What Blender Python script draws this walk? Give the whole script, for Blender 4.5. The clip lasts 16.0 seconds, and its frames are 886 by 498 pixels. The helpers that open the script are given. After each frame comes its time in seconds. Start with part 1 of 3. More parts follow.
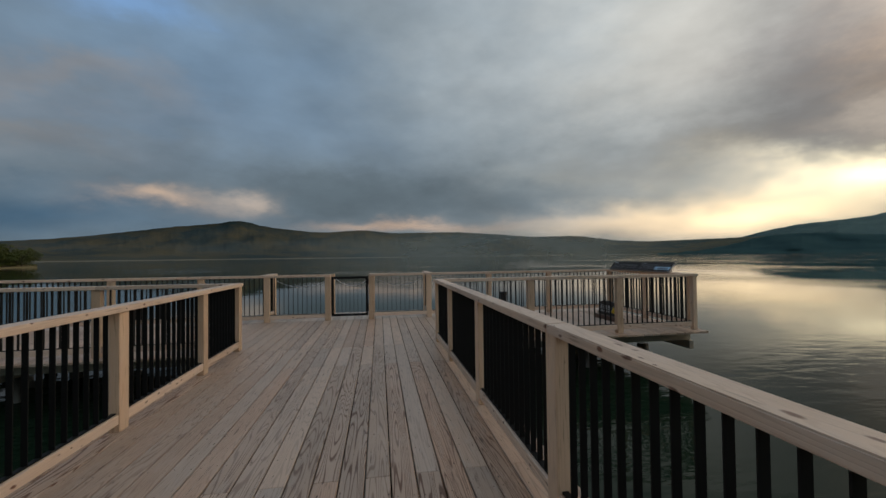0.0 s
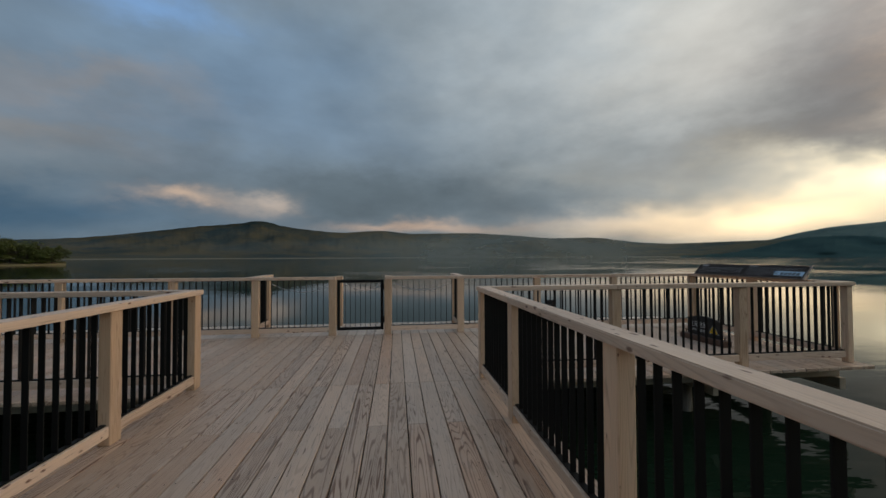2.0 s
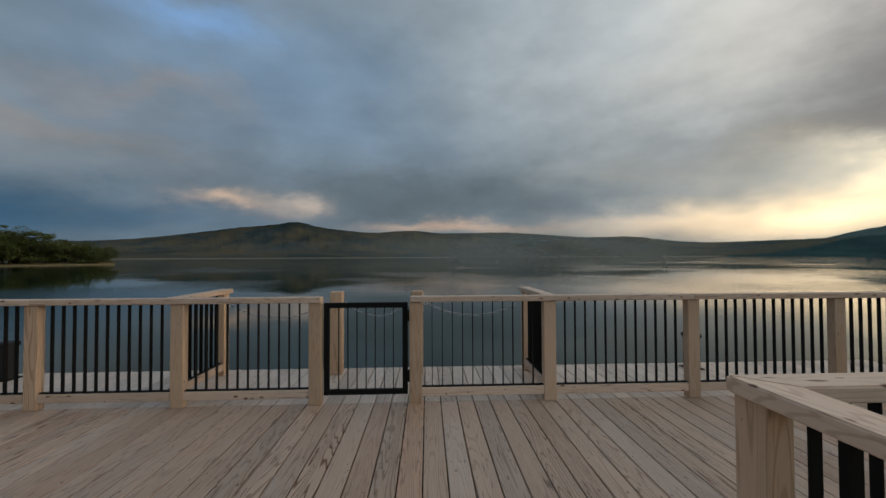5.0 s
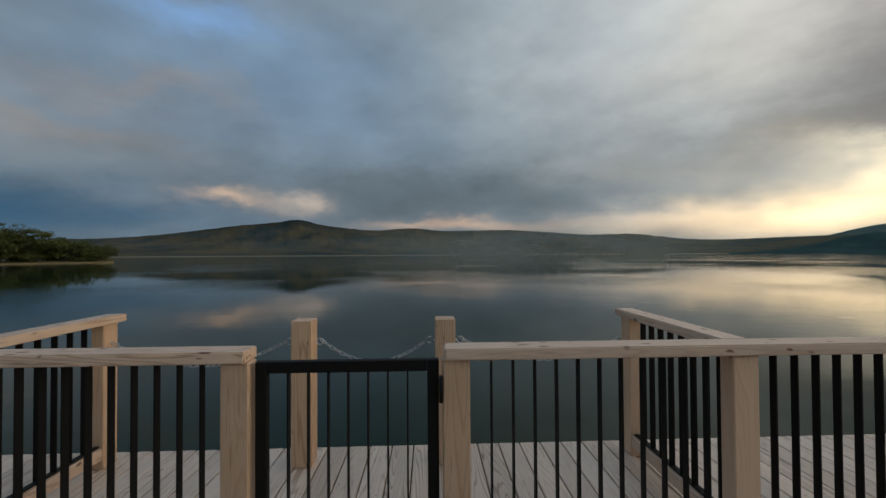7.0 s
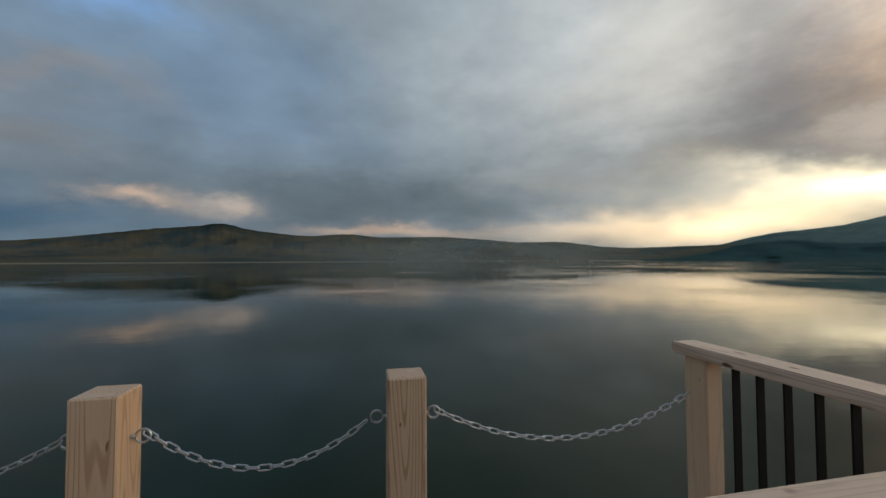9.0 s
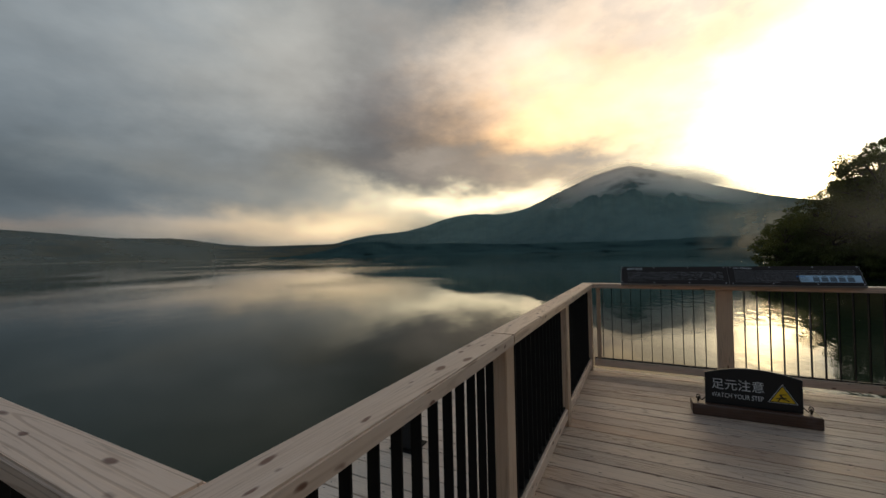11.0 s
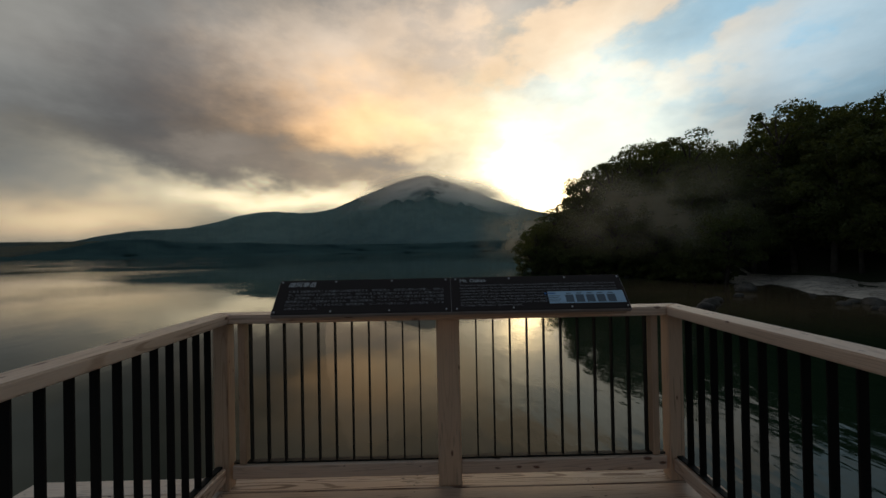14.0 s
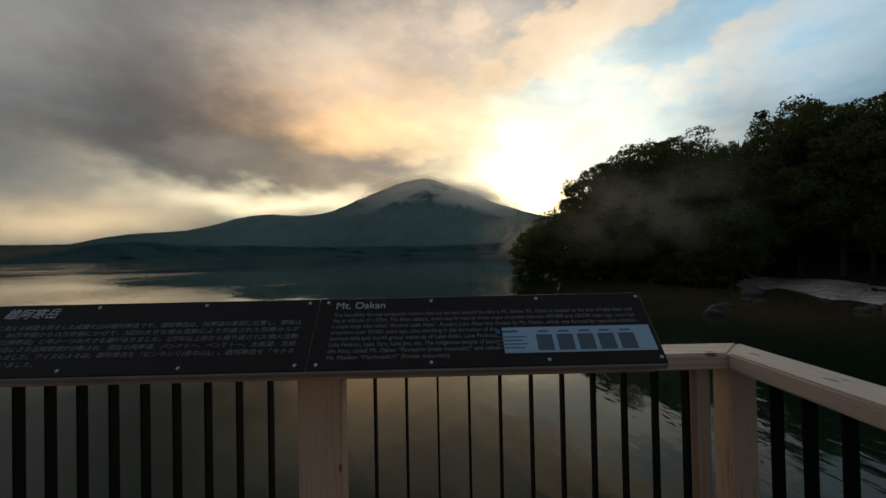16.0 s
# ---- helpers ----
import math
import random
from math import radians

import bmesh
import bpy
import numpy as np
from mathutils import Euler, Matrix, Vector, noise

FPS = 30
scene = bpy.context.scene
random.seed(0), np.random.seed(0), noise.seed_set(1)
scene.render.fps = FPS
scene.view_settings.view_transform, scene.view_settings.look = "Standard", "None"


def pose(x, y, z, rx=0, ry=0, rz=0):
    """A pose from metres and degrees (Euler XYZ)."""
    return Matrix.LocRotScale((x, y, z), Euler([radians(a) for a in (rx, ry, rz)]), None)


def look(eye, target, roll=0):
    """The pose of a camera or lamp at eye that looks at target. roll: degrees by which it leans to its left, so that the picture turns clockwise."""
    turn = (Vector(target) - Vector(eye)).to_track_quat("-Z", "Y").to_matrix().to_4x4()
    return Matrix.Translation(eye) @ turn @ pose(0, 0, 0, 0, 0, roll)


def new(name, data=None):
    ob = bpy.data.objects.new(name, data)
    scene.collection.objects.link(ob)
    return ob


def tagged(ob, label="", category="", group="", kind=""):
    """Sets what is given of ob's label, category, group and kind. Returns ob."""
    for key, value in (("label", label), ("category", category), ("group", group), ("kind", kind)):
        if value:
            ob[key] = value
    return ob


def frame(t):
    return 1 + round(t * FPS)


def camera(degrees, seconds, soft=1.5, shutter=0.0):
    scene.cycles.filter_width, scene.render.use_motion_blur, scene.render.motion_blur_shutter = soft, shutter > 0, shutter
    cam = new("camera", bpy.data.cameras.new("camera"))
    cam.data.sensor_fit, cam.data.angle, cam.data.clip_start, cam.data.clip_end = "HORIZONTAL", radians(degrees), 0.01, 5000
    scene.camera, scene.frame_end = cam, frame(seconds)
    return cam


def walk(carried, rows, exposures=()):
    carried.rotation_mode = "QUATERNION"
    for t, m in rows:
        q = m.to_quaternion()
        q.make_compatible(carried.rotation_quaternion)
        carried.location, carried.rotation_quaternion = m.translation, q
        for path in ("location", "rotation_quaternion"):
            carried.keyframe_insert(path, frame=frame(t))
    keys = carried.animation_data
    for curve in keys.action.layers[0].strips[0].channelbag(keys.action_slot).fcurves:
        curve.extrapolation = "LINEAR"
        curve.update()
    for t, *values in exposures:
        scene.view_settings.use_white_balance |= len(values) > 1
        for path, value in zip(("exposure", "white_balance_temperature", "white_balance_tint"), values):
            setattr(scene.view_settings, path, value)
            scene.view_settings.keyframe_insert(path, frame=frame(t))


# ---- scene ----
cam = camera(97.5, 16.0)
PATH = [
    (0.0, pose(0.709, -9.680, 1.498, 91.10, 0.71, -9.32)),
    (0.5, pose(0.716, -9.126, 1.478, 90.93, 0.86, -8.68)),
    (1.0, pose(0.687, -8.606, 1.460, 91.03, 0.50, -7.88)),
    (1.5, pose(0.669, -8.100, 1.448, 91.10, 0.35, -7.32)),
    (2.0, pose(0.678, -7.542, 1.456, 91.25, 0.24, -6.85)),
    (2.5, pose(0.677, -6.981, 1.465, 91.33, 0.05, -5.68)),
    (3.0, pose(0.701, -6.414, 1.477, 91.19, 0.18, -5.25)),
    (3.5, pose(0.699, -5.846, 1.488, 90.94, 0.51, -4.15)),
    (4.0, pose(0.709, -5.290, 1.494, 91.14, 0.26, -3.08)),
    (4.2, pose(0.719, -5.051, 1.496, 91.24, 0.06, -2.78)),
    (6.3, pose(0.444, -2.612, 1.521, 90.84, 0.63, -1.74)),
    (6.5, pose(0.439, -2.395, 1.518, 90.59, 0.48, -1.78)),
    (6.8, pose(0.428, -2.078, 1.537, 90.80, 0.48, -2.09)),
    (7.0, pose(0.388, -1.884, 1.540, 90.86, 0.35, -2.09)),
    (7.5, pose(0.275, -1.420, 1.548, 91.01, 0.39, -1.63)),
    (8.0, pose(0.244, -0.984, 1.510, 90.95, 0.42, -1.69)),
    (8.2, pose(0.244, -0.850, 1.510, 91.31, 0.27, -1.79)),
    (10.3, pose(1.006, -0.421, 1.526, 90.81, 1.09, -43.04)),
    (10.5, pose(1.167, -0.524, 1.522, 90.75, 0.90, -47.82)),
    (11.0, pose(1.589, -0.660, 1.509, 90.80, 1.30, -62.57)),
    (11.5, pose(2.094, -0.692, 1.494, 90.72, 1.53, -72.18)),
    (12.0, pose(2.610, -0.720, 1.477, 90.61, 1.27, -77.87)),
    (12.5, pose(3.095, -0.824, 1.483, 90.65, 1.56, -82.96)),
    (13.0, pose(3.554, -1.020, 1.479, 90.62, 1.42, -87.51)),
    (13.5, pose(3.980, -1.201, 1.467, 90.52, 1.38, -89.75)),
    (14.0, pose(4.366, -1.385, 1.471, 90.35, 1.12, -90.48)),
    (14.5, pose(4.729, -1.582, 1.475, 90.55, 0.90, -92.01)),
    (15.0, pose(5.073, -1.681, 1.454, 90.69, 0.92, -91.97)),
    (15.5, pose(5.338, -1.759, 1.441, 90.73, 0.94, -91.29)),
    (16.0, pose(5.495, -1.833, 1.448, 90.74, 1.15, -90.70)),
]
walk(cam, PATH, [(0.0, -0.03), (8.2, 0.03), (10.3, -0.04), (11.0, -0.50), (11.7, -0.80), (12.5, -0.96), (14.0, -1.00), (16.0, -1.00)])


# ---- sky and light ----
def lin(r, g, b, gain=1.0):
    return tuple(((c / 255 + 0.055) / 1.055) ** 2.4 * gain if c > 10 else c / 255 / 12.92 * gain for c in (r, g, b))


class Nodes:
    """Small helper that chains shader nodes."""

    def __init__(self, tree):
        self.tree = tree

    def put(self, kind, *values, **settings):
        node = self.tree.nodes.new(kind)
        for key, value in settings.items():
            if key == "op":
                node.operation = value
            elif key == "blend":
                node.data_type, node.blend_type = "RGBA", value
            elif key == "detail":
                node.inputs["Detail"].default_value = value
            elif key == "scale":
                node.inputs["Scale"].default_value = value
        for i, value in enumerate(values):
            self.feed(node.inputs[i], value)
        return node

    def feed(self, socket, value):
        if value is None:
            return
        if isinstance(value, bpy.types.NodeSocket):
            self.tree.links.new(value, socket)
        elif isinstance(value, tuple) and len(value) == 3 and socket.type == "RGBA":
            socket.default_value = (*value, 1)
        else:
            socket.default_value = value

    def math(self, op, a, b=None, c=None):
        return self.put("ShaderNodeMath", a, b, c, op=op).outputs[0]

    def vec(self, op, a, b=None):
        return self.put("ShaderNodeVectorMath", a, b, op=op)

    def mix(self, fac, a, b, blend="MIX"):
        node = self.put("ShaderNodeMix", blend=blend)
        for i, value in ((0, fac), (6, a), (7, b)):
            self.feed(node.inputs[i], value)
        return node.outputs[2]

    def noise(self, vector, scale, detail=4.0, rough=0.55):
        node = self.put("ShaderNodeTexNoise", vector, scale=scale, detail=detail)
        node.inputs["Roughness"].default_value = rough
        return node

    def ramp(self, fac, lo, hi):
        node = self.put("ShaderNodeMapRange", fac, lo, hi, 0.0, 1.0)
        node.interpolation_type = "SMOOTHSTEP"
        return node.outputs[0]


SUN_AZ, SUN_EL = -104.0, 10.7   # degrees to the left of the pier's axis, and above the horizon
world = bpy.data.worlds.new("sky")
scene.world = world
world.use_nodes = True
wn = Nodes(world.node_tree)
background = world.node_tree.nodes["Background"]
nishita = wn.put("ShaderNodeTexSky")
nishita.sky_type, nishita.sun_disc = "NISHITA", False
nishita.sun_elevation, nishita.sun_rotation = radians(SUN_EL), radians(-SUN_AZ)
way = wn.put("ShaderNodeTexCoord").outputs["Generated"]
wx, wy, wz = wn.put("ShaderNodeSeparateXYZ", way).outputs
azimuth = wn.math("MULTIPLY", wn.math("ARCTAN2", wn.math("MULTIPLY", wx, -1.0), wy), 57.2958)
height = wn.math("MULTIPLY", wn.math("ARCSINE", wz), 57.2958)
flat = wn.vec("MULTIPLY", way, (1.0, 1.0, 2.0)).outputs[0]
swirl = wn.noise(flat, 3.2, 7, 0.58).outputs["Color"]
sx, sy, sz = wn.put("ShaderNodeSeparateColor", swirl).outputs[:3]
low = wn.math("ADD", 0.2, wn.ramp(height, 0.0, 16.0))
waz = wn.math("ADD", azimuth, wn.math("MULTIPLY", wn.math("SUBTRACT", sx, 0.5), 26.0))
wel = wn.math("ADD", height, wn.math("MULTIPLY", wn.math("MULTIPLY", wn.math("SUBTRACT", sy, 0.5), 15.0), low))


def blob(a, e, wide, tall, soft=1.0):
    p = wn.math("DIVIDE", wn.math("SUBTRACT", waz, a), wide)
    q = wn.math("DIVIDE", wn.math("SUBTRACT", wel, e), tall)
    s = wn.math("ADD", wn.math("MULTIPLY", p, p), wn.math("MULTIPLY", q, q))
    return wn.math("MULTIPLY", wn.math("POWER", 2.718, wn.math("MULTIPLY", s, -1.0)), soft)


colour = wn.mix(wn.ramp(height, 25.0, 65.0), lin(122, 135, 143), lin(140, 151, 166))
clear = wn.mix(0.8, wn.vec("MULTIPLY", nishita.outputs[0], (0.1, 0.1, 0.1)).outputs[0], lin(150, 192, 218, 1.4))
CLOUDS = (   # colour, azimuth, elevation, half-widths, cover
    (lin(112, 138, 164), 25, 22, 32, 12, 0.8),
    (lin(166, 176, 182), -22, 27, 19, 14, 0.8),
    (lin(210, 208, 200, 1.2), -44, 25, 17, 12, 0.9),
    (lin(88, 101, 109), 4, 8.0, 32, 4.2, 0.8),
    (lin(50, 86, 113), 52, 4.6, 27, 3.4, 0.97),
    (lin(122, 128, 134), 50, 12, 20, 3.0, 0.6),
    (lin(146, 138, 130), 44, 13.5, 14, 1.5, 0.4),
    (lin(146, 140, 136), 36, 18.0, 12, 2.0, 0.5),
    (lin(200, 176, 156), 28, 6.9, 5, 1.1, 0.9),
    (lin(186, 172, 160), 18, 7.4, 4, 1.2, 0.8),
    (lin(218, 184, 156), -4, 4.5, 12, 0.6, 0.6),
    (lin(170, 172, 168), -34, 10.5, 12, 3.0, 0.7),
    (lin(232, 222, 198, 1.1), -46, 11.0, 6, 3.0, 0.75),
    (lin(234, 212, 184), -36, 3.6, 17, 1.6, 0.9),
    (lin(118, 117, 119, 1.15), -57, 21, 16, 9, 0.9),
    (lin(102, 101, 101, 1.28), -57, 12.6, 19, 3.8, 0.92),
    (lin(222, 196, 156, 2.63), -50, 4.5, 13, 2.2, 0.9),
    (lin(244, 226, 186, 3.70), -70, 7.3, 14, 2.0, 0.95),
    (lin(238, 186, 128, 3.36), -82, 19.5, 13, 7.0, 0.95),
    (lin(246, 226, 182, 2.91), -99, 15, 16, 11, 0.9),
)
GLOW = (
    (lin(224, 230, 218, 3.02), -114, 16, 10, 10, 0.8),
    (lin(206, 190, 172, 2.58), -74, 27, 12, 6, 0.7),
    (lin(214, 196, 178, 2.58), -92, 31, 16, 6, 0.6),
    (lin(128, 120, 111, 2.46), -62, 12.4, 8, 1.5, 0.8),
    (lin(142, 134, 124, 2.46), -81, 11.6, 9, 1.5, 0.85),
    (lin(255, 240, 205, 3.9), -103.0, 10.0, 8.5, 6, 0.9),
    (lin(255, 224, 168, 17.0), -104.0, 9.6, 4.2, 3.6, 0.95),
)
for paint, a, e, wide, tall, cover in CLOUDS:
    colour = wn.mix(blob(a, e, wide, tall, cover), colour, paint)
colour = wn.mix(blob(28, 28, 8, 2.6, 0.6), colour, lin(112, 152, 200, 1.25))
colour = wn.mix(blob(-132, 24, 24, 13, 0.95), colour, wn.vec("MULTIPLY", clear, (1.75, 1.75, 1.7)).outputs[0])
puffs = wn.math("MULTIPLY", wn.ramp(wn.noise(flat, 3.8, 8, 0.55).outputs[0], 0.47, 0.57), blob(-106, 27, 26, 13, 0.85))
colour = wn.mix(puffs, colour, lin(240, 206, 164, 2.3))
for paint, a, e, wide, tall, cover in GLOW:
    colour = wn.mix(blob(a, e, wide, tall, cover), colour, paint)
deck_of_cloud = wn.vec("DIVIDE", way, wn.put("ShaderNodeCombineXYZ", wn.math("ADD", wz, 0.14), wn.math("ADD", wz, 0.14), 1.0).outputs[0]).outputs[0]
billow = wn.math("ADD", wn.math("MULTIPLY", wn.noise(deck_of_cloud, 0.8, 8, 0.52).outputs[0], 0.4), wn.math("MULTIPLY", wn.noise(flat, 5.5, 8, 0.50).outputs[0], 0.6))
shade = wn.math("ADD", 0.46, wn.math("MULTIPLY", billow, 1.08))
colour = wn.vec("MULTIPLY", colour, wn.put("ShaderNodeCombineXYZ", shade, shade, shade).outputs[0]).outputs[0]
wn.feed(background.inputs[0], colour)
background.inputs[1].default_value = 1.0

sun = new("sun", bpy.data.lights.new("sun", "SUN"))
sun.data.energy, sun.data.angle, sun.data.color = 0.32, radians(60), (1.0, 0.70, 0.44)
toward = Vector((-math.sin(radians(SUN_AZ)) * math.cos(radians(SUN_EL)), math.cos(radians(SUN_AZ)) * math.cos(radians(SUN_EL)), math.sin(radians(SUN_EL))))
sun.matrix_world = look(toward * 100, (0, 0, 0))


# ---- materials ----
def material(name, rough=0.6, colour=(0.5, 0.5, 0.5), metal=0.0):
    m = bpy.data.materials.new(name)
    m.use_nodes = True
    p = m.node_tree.nodes["Principled BSDF"]
    p.inputs["Base Color"].default_value = (*colour, 1)
    p.inputs["Roughness"].default_value = rough
    p.inputs["Metallic"].default_value = metal
    return m, Nodes(m.node_tree), p


def bump(n, p, value, strength, distance):
    node = n.put("ShaderNodeBump")
    node.inputs["Strength"].default_value, node.inputs["Distance"].default_value = strength, distance
    n.feed(node.inputs["Height"], value)
    n.feed(p.inputs["Normal"], node.outputs[0])


def wood(name, axis, pale, dark, grey, contrast=1.0, knots=0.5, size=0.16, knot=(0.06, 0.03, 0.018), damp=0.0):
    """Softwood with cathedral grain along one axis of the piece, knots and weathering."""
    m, n, p = material(name, 0.72)
    place = n.put("ShaderNodeTexCoord").outputs["Object"]
    chance = n.put("ShaderNodeObjectInfo").outputs["Random"]
    shift = n.put("ShaderNodeCombineXYZ", n.math("MULTIPLY", chance, 37.0), n.math("MULTIPLY", chance, 71.0), n.math("MULTIPLY", chance, 53.0)).outputs[0]
    place = n.vec("ADD", place, shift).outputs[0]

    def stretched(across, along):
        s = [across] * 3
        s[axis] = along
        return n.vec("MULTIPLY", place, tuple(s)).outputs[0]

    rings = n.noise(stretched(7.5, 0.42), 1.0, 1.5, 0.35).outputs[0]
    line = n.math("SINE", n.math("MULTIPLY", rings, 150.0))
    grain = n.ramp(line, 0.45, 1.0)
    fibre = n.noise(stretched(160.0, 5.0), 1.0, 3, 0.6).outputs[0]
    stain = n.noise(stretched(3.0, 0.9), 1.0, 5, 0.6).outputs[0]
    some = n.math("ADD", 0.28, n.math("POWER", n.math("FRACT", n.math("MULTIPLY", chance, 17.3)), 2.0))
    c = n.mix(n.math("FRACT", n.math("MULTIPLY", chance, 7.7)), pale, tuple(a * 0.55 + b * 0.45 for a, b in zip(pale, grey)))
    c = n.mix(n.math("MULTIPLY", n.ramp(stain, 0.35, 0.75), 0.7), c, grey)
    c = n.mix(n.math("MULTIPLY", n.math("MULTIPLY", grain, some), 0.62 * contrast), c, dark)
    c = n.mix(n.math("MULTIPLY", n.ramp(fibre, 0.45, 0.8), 0.22), c, dark)
    cell = n.put("ShaderNodeTexVoronoi", n.vec("ADD", stretched(4.2, 1.7), n.vec("MULTIPLY", n.noise(place, 9.0, 2).outputs["Color"], (0.12, 0.12, 0.12)).outputs[0]).outputs[0])
    tint, big = n.put("ShaderNodeSeparateColor", cell.outputs["Color"]).outputs[:2]
    spot = n.ramp(n.math("DIVIDE", cell.outputs["Distance"], n.math("ADD", 0.45, n.math("MULTIPLY", big, 0.8))), size, size * 0.4)
    spot = n.math("MULTIPLY", spot, n.math("GREATER_THAN", tint, 1.0 - knots))
    c = n.mix(n.math("MULTIPLY", spot, 0.9), c, knot)
    level = n.math("ADD", 0.80, n.math("MULTIPLY", n.math("FRACT", n.math("MULTIPLY", chance, 29.1)), 0.34))
    c = n.vec("MULTIPLY", c, n.put("ShaderNodeCombineXYZ", level, level, level).outputs[0]).outputs[0]
    if damp:
        reddish = n.ramp(n.math("FRACT", n.math("MULTIPLY", chance, 43.7)), 0.62, 0.95)
        c = n.mix(n.math("MULTIPLY", reddish, damp), c, n.vec("MULTIPLY", c, (0.80, 0.65, 0.55)).outputs[0])
        pallid = n.ramp(n.math("FRACT", n.math("MULTIPLY", chance, 91.3)), 0.70, 1.0)
        c = n.mix(n.math("MULTIPLY", pallid, damp * 0.7), c, tuple(g + 0.12 for g in grey))
    wear = n.noise(stretched(13.0, 3.5), 1.0, 5, 0.65).outputs[0]
    c = n.mix(n.math("MULTIPLY", n.ramp(wear, 0.5, 0.72), 0.34), c, tuple(g * 0.9 + 0.12 for g in grey))
    checks = n.noise(stretched(75.0, 4.5), 1.0, 2, 0.5).outputs[0]
    c = n.mix(n.math("MULTIPLY", n.math("MULTIPLY", n.ramp(checks, 0.60, 0.70), n.ramp(stain, 0.38, 0.62)), 0.55 * contrast), c, tuple(v * 0.55 for v in dark))
    spread = n.noise(n.put("ShaderNodeNewGeometry").outputs["Position"], 0.9, 5, 0.6).outputs[0]
    c = n.mix(n.math("MULTIPLY", n.ramp(spread, 0.48, 0.72), 0.38), c, tuple(a * 0.5 + g * 0.5 + 0.06 for a, g in zip(pale, grey)))
    c = n.mix(n.math("MULTIPLY", spot, 0.7), c, knot)
    n.feed(p.inputs["Base Color"], c)
    n.feed(p.inputs["Roughness"], n.math("ADD", 0.30, n.math("MULTIPLY", stain, 0.32)))
    p.inputs["Specular IOR Level"].default_value = 0.62
    bump(n, p, n.math("ADD", n.math("MULTIPLY", fibre, 0.5), n.math("MULTIPLY", grain, -0.7)), 0.35, 0.002)
    return m


DECK_WOOD = wood("weathered deck softwood", 1, (0.62, 0.44, 0.315), (0.17, 0.08, 0.04), (0.47, 0.375, 0.30), 1.55, 0.55, 0.13, damp=0.55)
RAIL_WOOD = wood("planed rail softwood", 0, (0.80, 0.585, 0.43), (0.36, 0.20, 0.11), (0.68, 0.53, 0.43), 1.0, 0.55, 0.29, (0.15, 0.055, 0.026))
LANDING_WOOD = wood("bleached landing softwood", 1, (0.72, 0.59, 0.47), (0.26, 0.17, 0.11), (0.60, 0.52, 0.45), 0.9, 0.4, 0.12)
POST_WOOD = wood("planed post softwood", 2, (0.72, 0.49, 0.32), (0.36, 0.19, 0.095), (0.60, 0.44, 0.315), 0.95, 0.3, 0.16, (0.2, 0.09, 0.05))
BEAM_WOOD = wood("treated beam softwood", 0, (0.50, 0.41, 0.30), (0.28, 0.19, 0.12), (0.36, 0.31, 0.25), 0.6, 0.3)
PILE_WOOD = wood("wet pile timber", 2, (0.12, 0.09, 0.06), (0.05, 0.035, 0.025), (0.09, 0.08, 0.065), 0.8, 0.2)
SIGN_WOOD = wood("dark stained sign timber", 0, (0.10, 0.045, 0.025), (0.03, 0.014, 0.009), (0.075, 0.04, 0.028), 0.8, 0.1)


def coated(name, colour, rough, metal=0.0, shine=0.5):
    m, n, p = material(name, rough, colour, metal)
    p.inputs["Specular IOR Level"].default_value = shine
    place = n.put("ShaderNodeTexCoord").outputs["Object"]
    speck = n.noise(place, 60.0, 4).outputs[0]
    smear = n.noise(place, 5.0, 5).outputs[0]
    n.feed(p.inputs["Base Color"], n.mix(n.math("MULTIPLY", n.ramp(smear, 0.45, 0.8), 0.5), colour, tuple(c * 1.6 + 0.001 for c in colour)))
    n.feed(p.inputs["Roughness"], n.math("ADD", rough - 0.1, n.math("MULTIPLY", smear, 0.25)))
    bump(n, p, speck, 0.12, 0.001)
    return m


BLACK_METAL = coated("black powder-coated steel", (0.005, 0.005, 0.005), 0.6, 0.0, 0.22)
STEEL = coated("galvanised steel", (0.52, 0.52, 0.53), 0.33, 1.0)
RUSTED = coated("dark rusted steel", (0.055, 0.042, 0.034), 0.6, 0.6)
RUBBER = coated("black rubber", (0.014, 0.014, 0.015), 0.75)
PANEL = coated("dark brown printed panel", (0.026, 0.018, 0.0155), 0.6, 0.0, 0.3)
PANEL_EDGE = coated("pale panel edge", (0.34, 0.31, 0.30), 0.5, 0.3)
CARD = coated("pale blue printed card", (0.40, 0.58, 0.74), 0.5)
CARD_GREY = coated("grey printed squares", (0.11, 0.15, 0.19), 0.6)
WHITE_INK = coated("white lettering", (0.66, 0.68, 0.70), 0.5)
GREY_INK = coated("grey lettering", (0.24, 0.24, 0.25), 0.5)
BLUE_INK = coated("blue lettering", (0.03, 0.16, 0.45), 0.5)
YELLOW = coated("yellow warning paint", (0.80, 0.52, 0.02), 0.45)
BOARD = coated("black sign board", (0.010, 0.011, 0.013), 0.42)

LAKE, n, p = material("still lake water", 0.03, (0.009, 0.022, 0.012))
p.inputs["IOR"].default_value, p.inputs["Specular IOR Level"].default_value = 1.20, 0.34
place = n.put("ShaderNodeNewGeometry").outputs["Position"]
calm = n.noise(place, 0.035, 3).outputs[0]
fine = n.noise(n.vec("MULTIPLY", place, (0.9, 2.2, 1.0)).outputs[0], 1.3, 3, 0.5).outputs[0]
swell = n.noise(n.vec("MULTIPLY", place, (0.5, 1.1, 1.0)).outputs[0], 0.22, 3, 0.5).outputs[0]
gust = n.ramp(calm, 0.43, 0.64)
muddy = n.math("MULTIPLY", n.ramp(n.vec("DISTANCE", place, (23.0, -17.0, -0.8)).outputs["Value"], 13.0, 4.0), n.noise(place, 0.5, 5).outputs[0])
